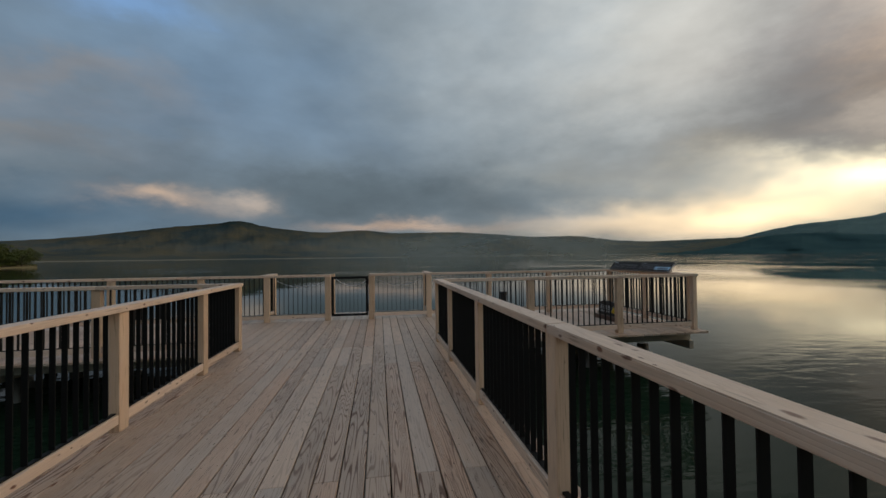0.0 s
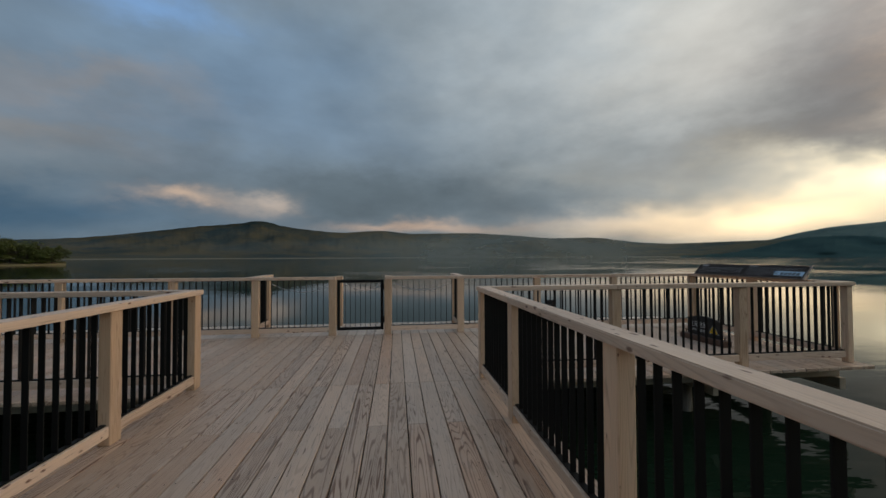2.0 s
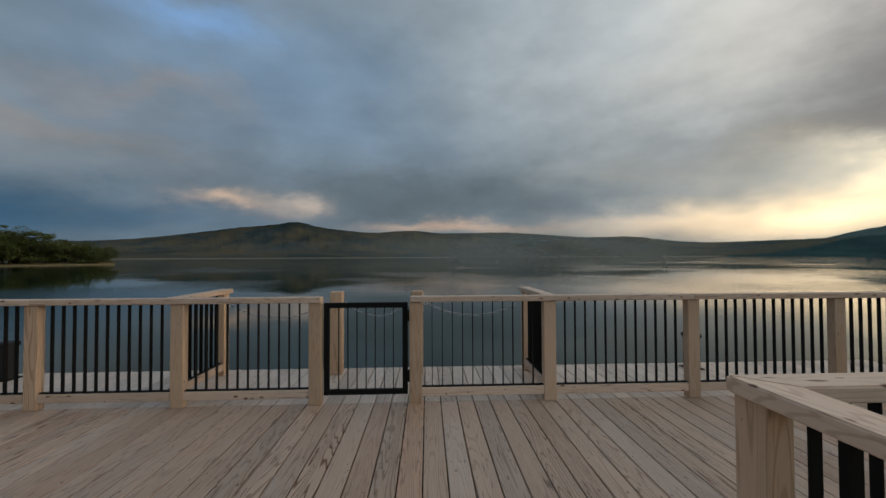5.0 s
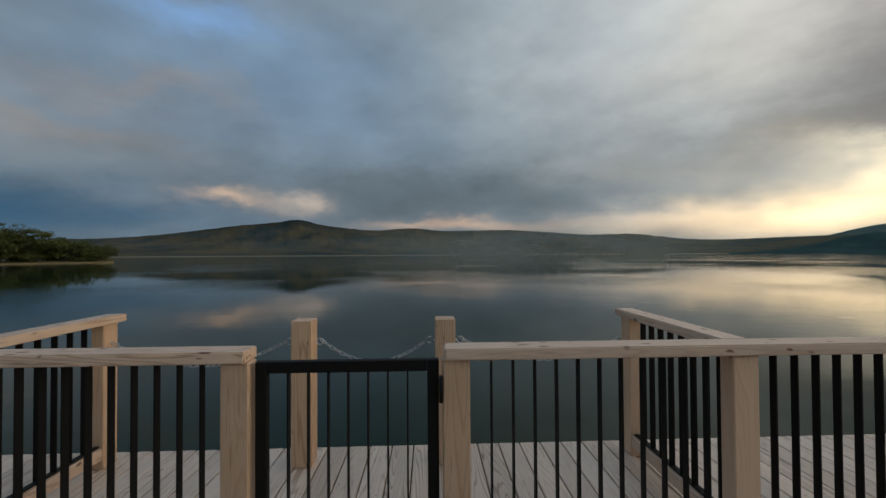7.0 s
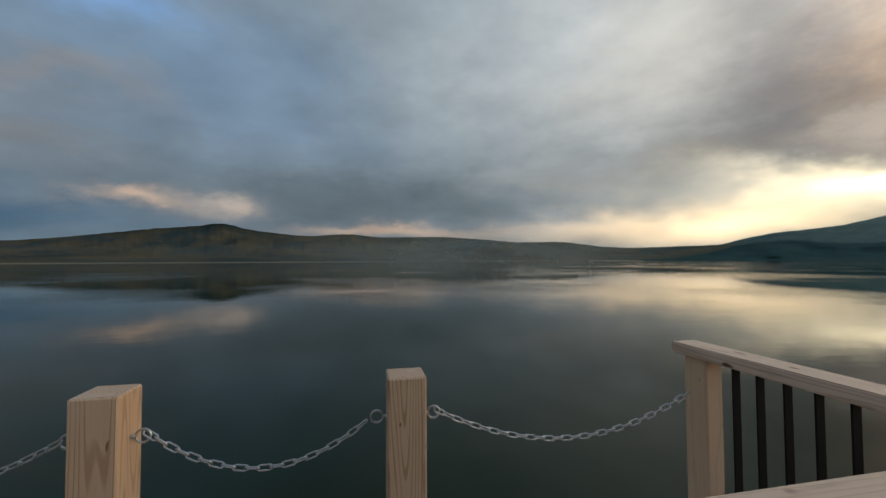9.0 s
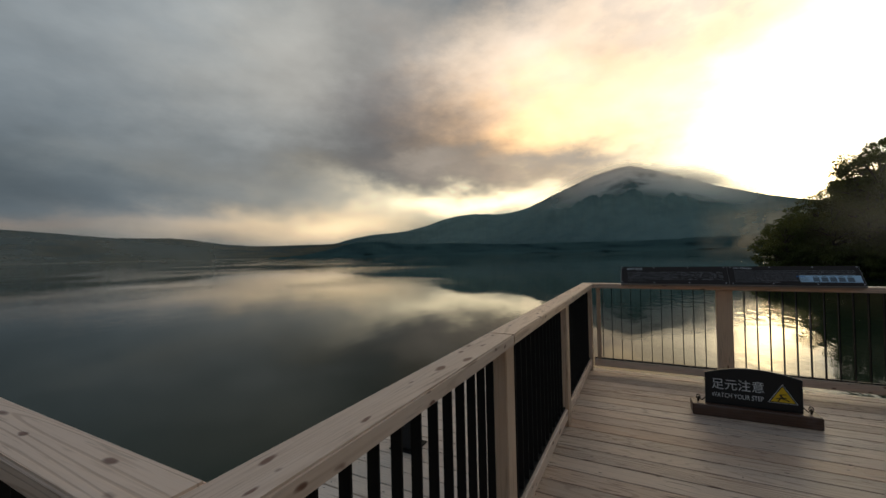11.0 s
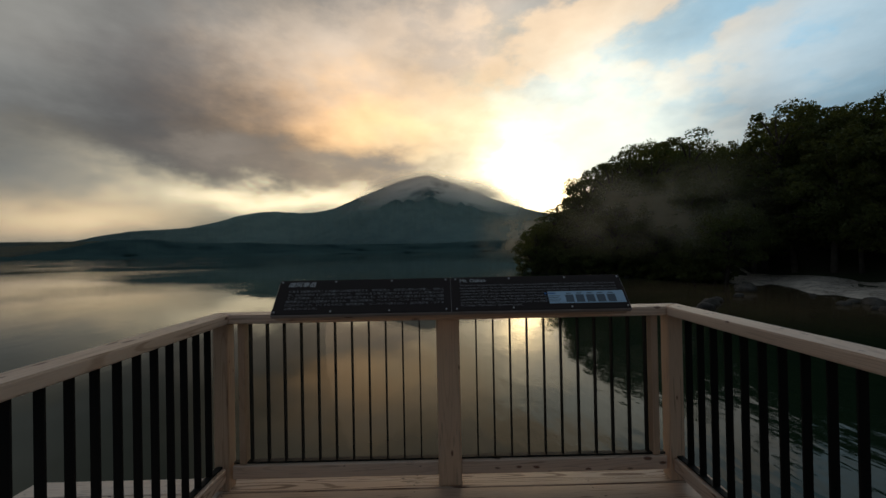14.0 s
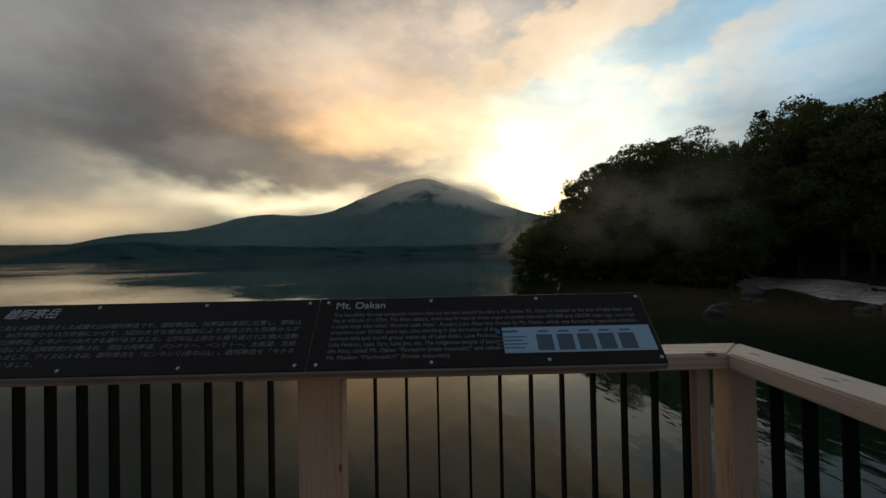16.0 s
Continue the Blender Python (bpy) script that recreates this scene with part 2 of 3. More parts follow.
n.feed(p.inputs["Base Color"], n.mix(muddy, (0.009, 0.022, 0.012), (0.15, 0.105, 0.06)))
bump(n, p, n.math("ADD", n.math("MULTIPLY", fine, n.math("ADD", 0.0016, n.math("MULTIPLY", gust, 0.020))), n.math("MULTIPLY", swell, 0.010)), 1.0, 1.0)
n.feed(p.inputs["Roughness"], n.math("ADD", 0.02, n.math("MULTIPLY", gust, 0.05)))


def growth(name, one, two, scale, rough=0.9):
    m, n, p = material(name, rough)
    place = n.put("ShaderNodeNewGeometry").outputs["Position"]
    f = n.noise(place, scale, 6, 0.65).outputs[0]
    g = n.noise(place, scale * 0.14, 3).outputs[0]
    c = n.mix(n.ramp(f, 0.35, 0.65), one, two)
    n.feed(p.inputs["Base Color"], n.mix(n.math("MULTIPLY", n.ramp(g, 0.4, 0.65), 0.5), c, tuple(a * 1.5 for a in two)))
    p.inputs["Specular IOR Level"].default_value = 0.1
    return m, n, p


FOREST, n, p = growth("far forest slope", (0.016, 0.034, 0.038), (0.075, 0.062, 0.034), 0.0035)
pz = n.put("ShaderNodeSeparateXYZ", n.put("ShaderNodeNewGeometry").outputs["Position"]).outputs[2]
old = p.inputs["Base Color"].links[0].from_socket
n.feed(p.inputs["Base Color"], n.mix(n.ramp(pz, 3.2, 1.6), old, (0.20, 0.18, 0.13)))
p.inputs["Specular IOR Level"].default_value = 0.0
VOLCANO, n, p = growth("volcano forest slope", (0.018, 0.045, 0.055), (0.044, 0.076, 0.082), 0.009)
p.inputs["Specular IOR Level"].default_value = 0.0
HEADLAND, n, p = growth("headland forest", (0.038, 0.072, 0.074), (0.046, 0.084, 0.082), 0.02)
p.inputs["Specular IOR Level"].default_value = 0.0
SHORE, n, p = growth("shore soil and gravel", (0.05, 0.045, 0.035), (0.035, 0.045, 0.02), 0.5)
GRAVEL, n, p = growth("grey beach gravel", (0.20, 0.17, 0.135), (0.58, 0.52, 0.44), 7.0)
bump(n, p, n.noise(n.put("ShaderNodeNewGeometry").outputs["Position"], 9.0, 5).outputs[0], 0.8, 0.08)
ROCK, n, p = growth("wet shore rock", (0.04, 0.037, 0.032), (0.10, 0.092, 0.08), 2.5, 0.6)
bump(n, p, n.noise(n.put("ShaderNodeNewGeometry").outputs["Position"], 6.0, 6).outputs[0], 0.7, 0.1)
BARK, n, p = growth("tree bark", (0.045, 0.035, 0.028), (0.09, 0.075, 0.06), 4.0)

LEAF, n, p = material("broad leaves", 0.6)
chance = n.put("ShaderNodeNewGeometry").outputs["Random Per Island"]
tree_chance = n.put("ShaderNodeObjectInfo").outputs["Random"]
c = n.mix(chance, (0.058, 0.085, 0.026), (0.118, 0.14, 0.043))
n.feed(p.inputs["Base Color"], n.mix(n.math("MULTIPLY", tree_chance, 0.5), c, (0.085, 0.09, 0.034)))
p.inputs["Specular IOR Level"].default_value = 0.2
seep = n.put("ShaderNodeBsdfTranslucent", (0.17, 0.18, 0.04))
both = n.put("ShaderNodeMixShader", 0.35, p.outputs[0], seep.outputs[0])
n.feed(LEAF.node_tree.nodes["Material Output"].inputs[0], both.outputs[0])


# ---- building blocks ----
def part(name, bm, mat, parent=None, label=""):
    me = bpy.data.meshes.new(name)
    bm.to_mesh(me)
    bm.free()
    return piece(name, me, mat, parent, label)


def piece(name, me, mat, parent=None, label="", at=None):
    if mat is not None and not me.materials:
        me.materials.append(mat)
    ob = new(name, me)
    if parent is not None:
        ob.parent = parent
    if at is not None:
        ob.matrix_basis = at
    return tagged(ob, label)


def thing(name, at, label, category, group="", kind=""):
    ob = new(name)
    ob.empty_display_size = 0.2
    ob.matrix_basis = at
    return tagged(ob, label, category, group, kind)


def box(bm, x0, x1, y0, y1, z0, z1, chamfer=0.0):
    made = bmesh.ops.create_cube(bm, size=1, matrix=Matrix.LocRotScale(((x0 + x1) / 2, (y0 + y1) / 2, (z0 + z1) / 2), None, (x1 - x0, y1 - y0, z1 - z0)))
    if chamfer:
        edges = {e for v in made["verts"] for e in v.link_edges}
        bmesh.ops.bevel(bm, geom=list(edges), offset=chamfer, segments=1, affect="EDGES")


def block(name, size, mat, parent, at, chamfer=0.004, label="", lift=0.0):
    """A chamfered block of the given size, standing lift above its origin."""
    bm = bmesh.new()
    sx_, sy_, sz_ = size
    box(bm, -sx_ / 2, sx_ / 2, -sy_ / 2, sy_ / 2, lift, lift + sz_, chamfer)
    return part(name, bm, mat, parent, label) if at is None else placed(part(name, bm, mat, parent, label), at)


def placed(ob, at):
    ob.matrix_basis = at
    return ob


def tube(bm, points, radius, sides=8, closed=False):
    """A round bar through the points."""
    pts = [Vector(q) for q in points]
    rings = []
    count = len(pts)
    for i, q in enumerate(pts):
        a = pts[i - 1] if (i or closed) else q
        b = pts[(i + 1) % count] if (i < count - 1 or closed) else q
        d = (b - a).normalized()
        u = d.orthogonal().normalized() if abs(d.z) > 0.95 else d.cross(Vector((0, 0, 1))).normalized()
        w = d.cross(u)
        r = radius[i] if isinstance(radius, (list, tuple)) else radius
        rings.append([bm.verts.new(q + (u * math.cos(k * math.tau / sides) + w * math.sin(k * math.tau / sides)) * r) for k in range(sides)])
    for i in range(count if closed else count - 1):
        a, b = rings[i], rings[(i + 1) % count]
        for k in range(sides):
            bm.faces.new((a[k], a[(k + 1) % sides], b[(k + 1) % sides], b[k]))
    if not closed:
        bm.faces.new(rings[0][::-1])
        bm.faces.new(rings[-1])
    for f in bm.faces:
        f.smooth = True


# ---- the plan of the pier ----
WALK_R, WALK_L, BACK = 1.73, -1.58, -2.86      # railings of the walkway and of the wings' back
END_R, END_L = 6.85, -7.5                      # railings at the wings' ends
EDGE_F, EDGE_B, EDGE_R, EDGE_L = 1.30, -3.09, 7.00, -7.68
WATER, TAIL = -0.8, -24.0
RAIL_TOP, RAIL_THICK, RAIL_WIDE, POST, POST_DEEP = 1.1, 0.055, 0.14, 0.13, 0.092

bm = bmesh.new()
bmesh.ops.create_grid(bm, x_segments=1, y_segments=1, size=4900, matrix=Matrix.Translation((0, 0, WATER)))
water = part("water", bm, LAKE)
tagged(water, "calm dark green lake water with soft ripples", "lake", kind="structure")


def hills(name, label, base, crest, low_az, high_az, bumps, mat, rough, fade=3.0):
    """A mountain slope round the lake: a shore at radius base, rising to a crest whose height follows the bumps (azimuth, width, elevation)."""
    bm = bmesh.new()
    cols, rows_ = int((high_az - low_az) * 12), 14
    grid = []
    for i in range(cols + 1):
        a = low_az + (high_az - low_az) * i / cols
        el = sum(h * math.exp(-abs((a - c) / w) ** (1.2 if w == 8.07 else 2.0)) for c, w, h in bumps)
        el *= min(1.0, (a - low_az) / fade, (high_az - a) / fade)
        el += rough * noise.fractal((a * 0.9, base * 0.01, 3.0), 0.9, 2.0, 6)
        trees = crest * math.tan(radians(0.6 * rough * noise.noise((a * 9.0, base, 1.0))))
        col = []
        for j in range(rows_ + 1):
            s = j / rows_
            r = base + (crest - base) * s + 40 * noise.noise((a * 0.3, s * 3, base))
            top = 2.0 + crest * math.tan(radians(max(el, 0.05)))
            z = WATER - 1 + top * s ** 1.5 * (1 + 0.30 * noise.fractal((a * 0.35, s * 5, base * 0.02), 1.0, 2.0, 5) * math.sin(s * math.pi)) + trees * s ** 8
            col.append(bm.verts.new((-math.sin(radians(a)) * r, math.cos(radians(a)) * r, z + (3.0 if j else 0.0))))
        back = bm.verts.new((-math.sin(radians(a)) * (crest + 150), math.cos(radians(a)) * (crest + 150), WATER - 2))
        col.append(back)
        grid.append(col)
    for i in range(cols):
        for j in range(rows_ + 1):
            f = bm.faces.new((grid[i][j], grid[i][j + 1], grid[i + 1][j + 1], grid[i + 1][j]))
            f.smooth = True
    bmesh.ops.recalc_face_normals(bm, faces=bm.faces)
    ob = part(name, bm, mat)
    return tagged(ob, label, "mountain", kind="structure")


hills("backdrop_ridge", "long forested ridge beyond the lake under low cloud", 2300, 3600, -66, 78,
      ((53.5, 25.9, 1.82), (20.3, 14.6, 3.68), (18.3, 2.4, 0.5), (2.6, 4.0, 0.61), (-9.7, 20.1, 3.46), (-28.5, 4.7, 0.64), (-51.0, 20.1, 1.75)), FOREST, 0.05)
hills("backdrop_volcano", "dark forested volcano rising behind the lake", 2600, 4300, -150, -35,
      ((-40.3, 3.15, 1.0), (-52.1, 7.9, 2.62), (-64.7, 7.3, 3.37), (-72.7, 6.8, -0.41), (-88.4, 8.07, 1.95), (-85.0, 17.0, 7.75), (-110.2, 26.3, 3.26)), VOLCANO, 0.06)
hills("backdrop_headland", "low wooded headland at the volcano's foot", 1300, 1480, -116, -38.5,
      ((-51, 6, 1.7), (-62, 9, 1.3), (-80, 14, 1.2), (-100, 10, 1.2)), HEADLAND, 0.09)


# ---- railings ----
def bar_mesh(name, x, y, z):
    bm = bmesh.new()
    box(bm, -x / 2, x / 2, -y / 2, y / 2, 0, z)
    me = bpy.data.meshes.new(name)
    bm.to_mesh(me)
    bm.free()
    me.materials.append(BLACK_METAL)
    return me


def post_mesh(wide, deep, tall, mat):
    bm = bmesh.new()
    box(bm, -wide / 2, wide / 2, -deep / 2, deep / 2, 0, tall, 0.006)
    me = bpy.data.meshes.new("post")
    bm.to_mesh(me)
    bm.free()
    me.materials.append(mat)
    return me


BALUSTER = bar_mesh("baluster", 0.007, 0.038, RAIL_TOP - RAIL_THICK - 0.170)
POST_MESH = post_mesh(POST, POST_DEEP, RAIL_TOP - RAIL_THICK - 0.001, POST_WOOD)
WIDE_POST = post_mesh(0.145, POST_DEEP, RAIL_TOP - RAIL_THICK - 0.001, POST_WOOD)
CORNER_POST = post_mesh(0.09, POST_DEEP, RAIL_TOP - RAIL_THICK - 0.001, POST_WOOD)
BATTEN = post_mesh(0.045, 0.06, RAIL_TOP - RAIL_THICK - 0.157, POST_WOOD)


def board(name, x0, x1, m0, m1, parent):
    """A length of top rail from x0 to x1; m0 and m1 slant the ends for a mitred corner."""
    bm = bmesh.new()
    box(bm, x0, x1, -RAIL_WIDE / 2, RAIL_WIDE / 2, RAIL_TOP - RAIL_THICK, RAIL_TOP)
    for v in bm.verts:
        v.co.x += (m0 if v.co.x < (x0 + x1) / 2 else m1) * v.co.y
    bmesh.ops.bevel(bm, geom=list(bm.edges), offset=0.006, segments=2, affect="EDGES")
    return part(name, bm, RAIL_WOOD, parent)


def railing(x0, y0, x1, y1, posts, joints=(), m0=0, m1=0, label="", wide=(), trim=(0.0, 0.0), skip=(), corner=(), battens=()):
    run = math.hypot(x1 - x0, y1 - y0)
    root = thing("railing", pose(x0, y0, 0, 0, 0, math.degrees(math.atan2(y1 - y0, x1 - x0))),
                 label or "pale planed softwood railing with flat black metal balusters", "railing", "railings of the pier")
    cuts = [trim[0], *joints, run - trim[1]]
    for i in range(len(cuts) - 1):
        board("top_rail", cuts[i] + (0.0015 if i else 0), cuts[i + 1] - (0.0015 if i < len(cuts) - 2 else 0),
              m0 if i == 0 else 0, m1 if i == len(cuts) - 2 else 0, root)
    for q in posts:
        if q not in skip:
            piece("post", WIDE_POST if q in wide else CORNER_POST if q in corner else POST_MESH, None, root, at=pose(q, 0, 0))
    for q in battens:
        piece("batten", BATTEN, None, root, at=pose(q, 0, 0.156))
    for a, b in zip(posts, posts[1:]):
        ha, hb = (0.0725 if a in wide else POST / 2), (0.0725 if b in wide else POST / 2)
        a, b = a + ha, b - hb
        bm = bmesh.new()
        box(bm, a, b, -0.040, 0.040, 0.07, 0.155, 0.005)
        part("bottom_rail", bm, RAIL_WOOD, root)
        bm = bmesh.new()
        box(bm, a, b, -0.019, 0.019, 0.158, 0.168)
        part("flat_bar", bm, BLACK_METAL, root, "flat black metal bar under the balusters")
        count = max(1, round((b - a) / 0.108) - 1)
        for k in range(count):
            x = a + (b - a) * (k + 1) / (count + 1)
            if all(abs(x - q) > 0.03 for q in battens):
                piece("baluster", BALUSTER, None, root, at=pose(x, 0, 0.169))
    return root


GATE_L, GATE_R = -0.515, 0.515
railing(GATE_R, 0, END_R, 0, [0, 1.41, 2.965, 4.60, END_R - GATE_R], [2.965], 0, 1, trim=(-0.055, 0), corner=(END_R - GATE_R,))
railing(GATE_L, 0, END_L, 0, [0, 1.38, 2.80, 4.63, GATE_L - END_L], [2.80], 0, -1, trim=(-0.055, 0), corner=(GATE_L - END_L,))
railing(END_R, 0, END_R, BACK, [0, 1.425, -BACK], [], -1, 1, "pale softwood railing under the information panel", wide=(1.425,), skip=(0, -BACK), battens=(0.125, -BACK - 0.125))
railing(END_L, 0, END_L, BACK, [0, 1.425, -BACK], [], 1, -1, wide=(1.425,), skip=(0, -BACK), battens=(0.125, -BACK - 0.125))
railing(END_R, BACK, WALK_R, BACK, [0, 1.62, 3.40, END_R - WALK_R], [3.40], -1, -1, skip=(END_R - WALK_R,), corner=(0,))
railing(END_L, BACK, WALK_L, BACK, [0, 1.90, 3.90, WALK_L - END_L], [3.90], 1, 1, skip=(WALK_L - END_L,), corner=(0,))
walk_posts = [0, 1.28, 2.93, 4.68, 6.40, 8.12, 9.84, 11.56, 13.28, 15.00, 16.72, 18.44]
railing(WALK_R, BACK, WALK_R, BACK - 18.44, walk_posts, [1.28, 4.68, 8.12, 11.56, 15.00], 1, 0)
railing(WALK_L, BACK, WALK_L, BACK - 18.44, walk_posts, [4.68, 8.12, 11.56, 15.00], -1, 0)
for x in (1.96, -2.02):
    railing(x, 0, x, 1.20, [0, 1.10], [], trim=(0.0715, -0.02), skip=(0,), label="short pale softwood railing beside the boat landing")

# ---- gate ----
gate = thing("gate", pose(0, 0, 0), "closed black steel gate between the pale railing posts", "gate")
for x in (-0.405, 0.405):
    placed(block("gate_frame", (0.055, 0.04, 0.95), BLACK_METAL, gate, None), pose(x, 0, 0.09))
for z in (0.09, 0.985):
    placed(block("gate_frame", (0.752, 0.04, 0.055), BLACK_METAL, gate, None), pose(0, 0, z))
ROD = bar_mesh("gate_bar", 0.007, 0.030, 0.836)
for k in range(7):
    piece("gate_bar", ROD, None, gate, at=pose(-0.377 + 0.754 * (k + 1) / 8, 0, 0.147))
for z in (0.24, 0.86):
    bm = bmesh.new()
    box(bm, 0.4335, 0.4485, -0.055, 0.0, 0, 0.10, 0.003)
    tube(bm, [(0.442, -0.060, -0.01), (0.442, -0.060, 0.11)], 0.010)
    placed(part("hinge", bm, BLACK_METAL, gate), pose(0, 0, z))

# ---- chain posts and chains on the landing ----
CHAIN_Y, CHAIN_Z = 1.06, 0.90
CHAIN_POST = post_mesh(0.15, 0.15, 1.065, POST_WOOD)
ring_bm = bmesh.new()
tube(ring_bm, [(0.024 * math.cos(k * math.tau / 14), 0, 0.024 * math.sin(k * math.tau / 14)) for k in range(14)], 0.0045, 6, True)
tube(ring_bm, [(-0.055, 0, 0), (-0.024, 0, 0)], 0.005, 6)
RING = bpy.data.meshes.new("eye_bolt")
ring_bm.to_mesh(RING)
ring_bm.free()
RING.materials.append(STEEL)
link_bm = bmesh.new()
oval = [(0.016 * math.copysign(1, math.cos(a)) + 0.010 * math.cos(a), 0.010 * math.sin(a), 0) for a in [(k + 0.5) * math.tau / 12 for k in range(12)]]
tube(link_bm, oval, 0.0032, 6, True)
LINK = bpy.data.meshes.new("link")
link_bm.to_mesh(LINK)
link_bm.free()
LINK.materials.append(STEEL)
for x in (-0.543, 0.506):
    root = thing("chain_post", pose(x, CHAIN_Y, 0), "square pale softwood post holding a chain on the landing", "post", "chain posts")
    piece("post", CHAIN_POST, None, root)
    for side in (-1, 1):
        piece("eye_bolt", RING, None, root, "galvanised eye bolt", pose(side * 0.115, 0, CHAIN_Z, 0, 0, 0 if side > 0 else 180))


def chain(xa, xb, y, sag):
    root = thing("chain", pose((xa + xb) / 2, y, CHAIN_Z), "sagging galvanised steel safety chain across the landing", "chain", "landing chains")
    half = (xb - xa) / 2
    fall = lambda x: -sag * (1 - (x / half) ** 2)
    x, flip = -half, 0
    while x < half:
        slope = math.atan(2 * sag * x / half ** 2)
        piece("link", LINK, None, root, at=Matrix.Translation((x, 0, fall(x))) @ Matrix.Rotation(-slope, 4, "Y") @ Matrix.Rotation(radians(45 + 90 * flip), 4, "X"))
        x += 0.0425 * math.cos(slope)
        flip ^= 1


chain(-1.915, -0.682, CHAIN_Y, 0.17)
chain(-0.404, 0.367, CHAIN_Y, 0.155)
chain(0.645, 1.855, CHAIN_Y, 0.16)

# ---- black bollards on the outer deck ----
for x in (4.2, -4.65):
    bm = bmesh.new()
    box(bm, -0.08, 0.08, -0.08, 0.08, 0.0, 0.46, 0.02)
    box(bm, -0.092, 0.092, -0.092, 0.092, 0.41, 0.47, 0.015)
    bollard = thing("bollard", pose(x, 1.04, 0), "squat black mooring bollard on the outer deck edge", "bollard", "mooring bollards")
    part("body", bm, RUBBER, bollard)
    bm = bmesh.new()
    box(bm, -0.11, 0.11, -0.11, 0.11, 0.0, 0.012, 0.003)
    part("base_plate", bm, BLACK_METAL, bollard)


# ---- lettering ----
def lettering(name, text, size, mat, parent, at, width=None, spacing=1.0, lean=0.0, label=""):
    curve = bpy.data.curves.new(name, "FONT")
    curve.body, curve.size, curve.extrude, curve.resolution_u, curve.shear = text, size, 0.0008, 3, lean
    curve.space_character = spacing
    ob = bpy.data.objects.new(name, curve)
    scene.collection.objects.link(ob)
    bpy.context.view_layer.update()
    me = bpy.data.meshes.new_from_object(ob.evaluated_get(bpy.context.evaluated_depsgraph_get()))
    bpy.data.objects.remove(ob)
    if width:
        xs = [v.co.x for v in me.vertices]
        k = width / max(1e-6, max(xs) - min(xs))
        for v in me.vertices:
            v.co.x *= k
    me.materials.clear()
    return piece(name, me, mat, parent, label, at)


# ---- step warning signs ----
def warning_sign(at, label):
    root = thing("warning_sign", at, label, "sign", "step warning signs")
    bm = bmesh.new()
    box(bm, -0.455, 0.455, -0.08, 0.08, 0, 0.10, 0.006)
    part("base", bm, SIGN_WOOD, root, "dark reddish stained timber base")
    bm = bmesh.new()
    outline = [(-0.345, 0.10), (0.345, 0.10)] + [(0.345 * (1 - 2 * k / 14), 0.375 + 0.06 * (1 - (1 - 2 * k / 14) ** 2)) for k in range(15)]
    front = [bm.verts.new((x, -0.018, z)) for x, z in outline]
    rear = [bm.verts.new((x, 0.018, z)) for x, z in outline]
    bm.faces.new(front)
    bm.faces.new(rear[::-1])
    for k in range(len(outline)):
        j = (k + 1) % len(outline)
        bm.faces.new((front[j], front[k], rear[k], rear[j]))
    bmesh.ops.recalc_face_normals(bm, faces=bm.faces)
    bmesh.ops.bevel(bm, geom=list(bm.edges), offset=0.003, segments=1, affect="EDGES")
    face = part("board", bm, BOARD, root)
    up = pose(0, -0.0185, 0, 90, 0, 0)
    lettering("lettering", "足元注意", 0.105, WHITE_INK, face, Matrix.Translation((-0.30, 0, 0.245)) @ up, 0.38, label="white lettering")
    lettering("lettering", "WATCH YOUR STEP", 0.058, WHITE_INK, face, Matrix.Translation((-0.30, 0, 0.165)) @ up, 0.38, label="white lettering")
    for name, grow, mat, off in (("triangle_border", 0.118, WHITE_INK, 0.0190), ("triangle_edge", 0.110, BOARD, 0.0196), ("triangle", 0.096, YELLOW, 0.0202)):
        bm = bmesh.new()
        corners = [(0.21 + grow * math.sin(a), 0.222 + grow * 0.92 * math.cos(a)) for a in (0, math.tau / 3, 2 * math.tau / 3)]
        lo = [bm.verts.new((x, -off, z)) for x, z in corners]
        hi = [bm.verts.new((x, -0.0178, z)) for x, z in corners]
        bm.faces.new(lo[::-1])
        for k in range(3):
            bm.faces.new((lo[k], lo[(k + 1) % 3], hi[(k + 1) % 3], hi[k]))
        bmesh.ops.recalc_face_normals(bm, faces=bm.faces)
        part(name, bm, mat, face)
    bm = bmesh.new()
    for ax, az, bx, bz, w in ((0.165, 0.205, 0.235, 0.215, 0.010), (0.19, 0.24, 0.215, 0.205, 0.012), (0.215, 0.205, 0.255, 0.19, 0.008), (0.20, 0.215, 0.175, 0.18, 0.007), (0.19, 0.24, 0.235, 0.245, 0.006)):
        d = Vector((bx - ax, 0, bz - az))
        q = Vector((-d.z, 0, d.x)).normalized() * w / 2
        a, b = Vector((ax, -0.0206, az)), Vector((bx, -0.0206, bz))
        bm.faces.new([bm.verts.new(v) for v in (a + q, a - q, b - q, b + q)])
    part("slip_mark", bm, BOARD, face)
    for side in (-1, 1):
        bm = bmesh.new()
        tube(bm, [(side * 0.40, 0, 0.10), (side * 0.40, 0, 0.140)], 0.008)
        tube(bm, [(side * 0.40 + 0.016 * math.cos(k * math.tau / 10), 0, 0.140 + 0.022 * math.sin(k * math.tau / 10)) for k in range(10)], 0.004, 6, True)
        tube(bm, [(side * 0.40, -0.01, 0.15), (side * 0.375, -0.02, 0.12), (side * 0.345, -0.01, 0.15)], 0.005, 6)
        part("fastening", bm, RUSTED, root, "dark rusted fastening loop")


warning_sign(pose(5.89, -1.465, 0, 0, 0, -88), "low black step warning sign on a dark timber base")
warning_sign(pose(-6.5, -1.45, 0, 0, 0, 90), "low black step warning sign on a dark timber base")

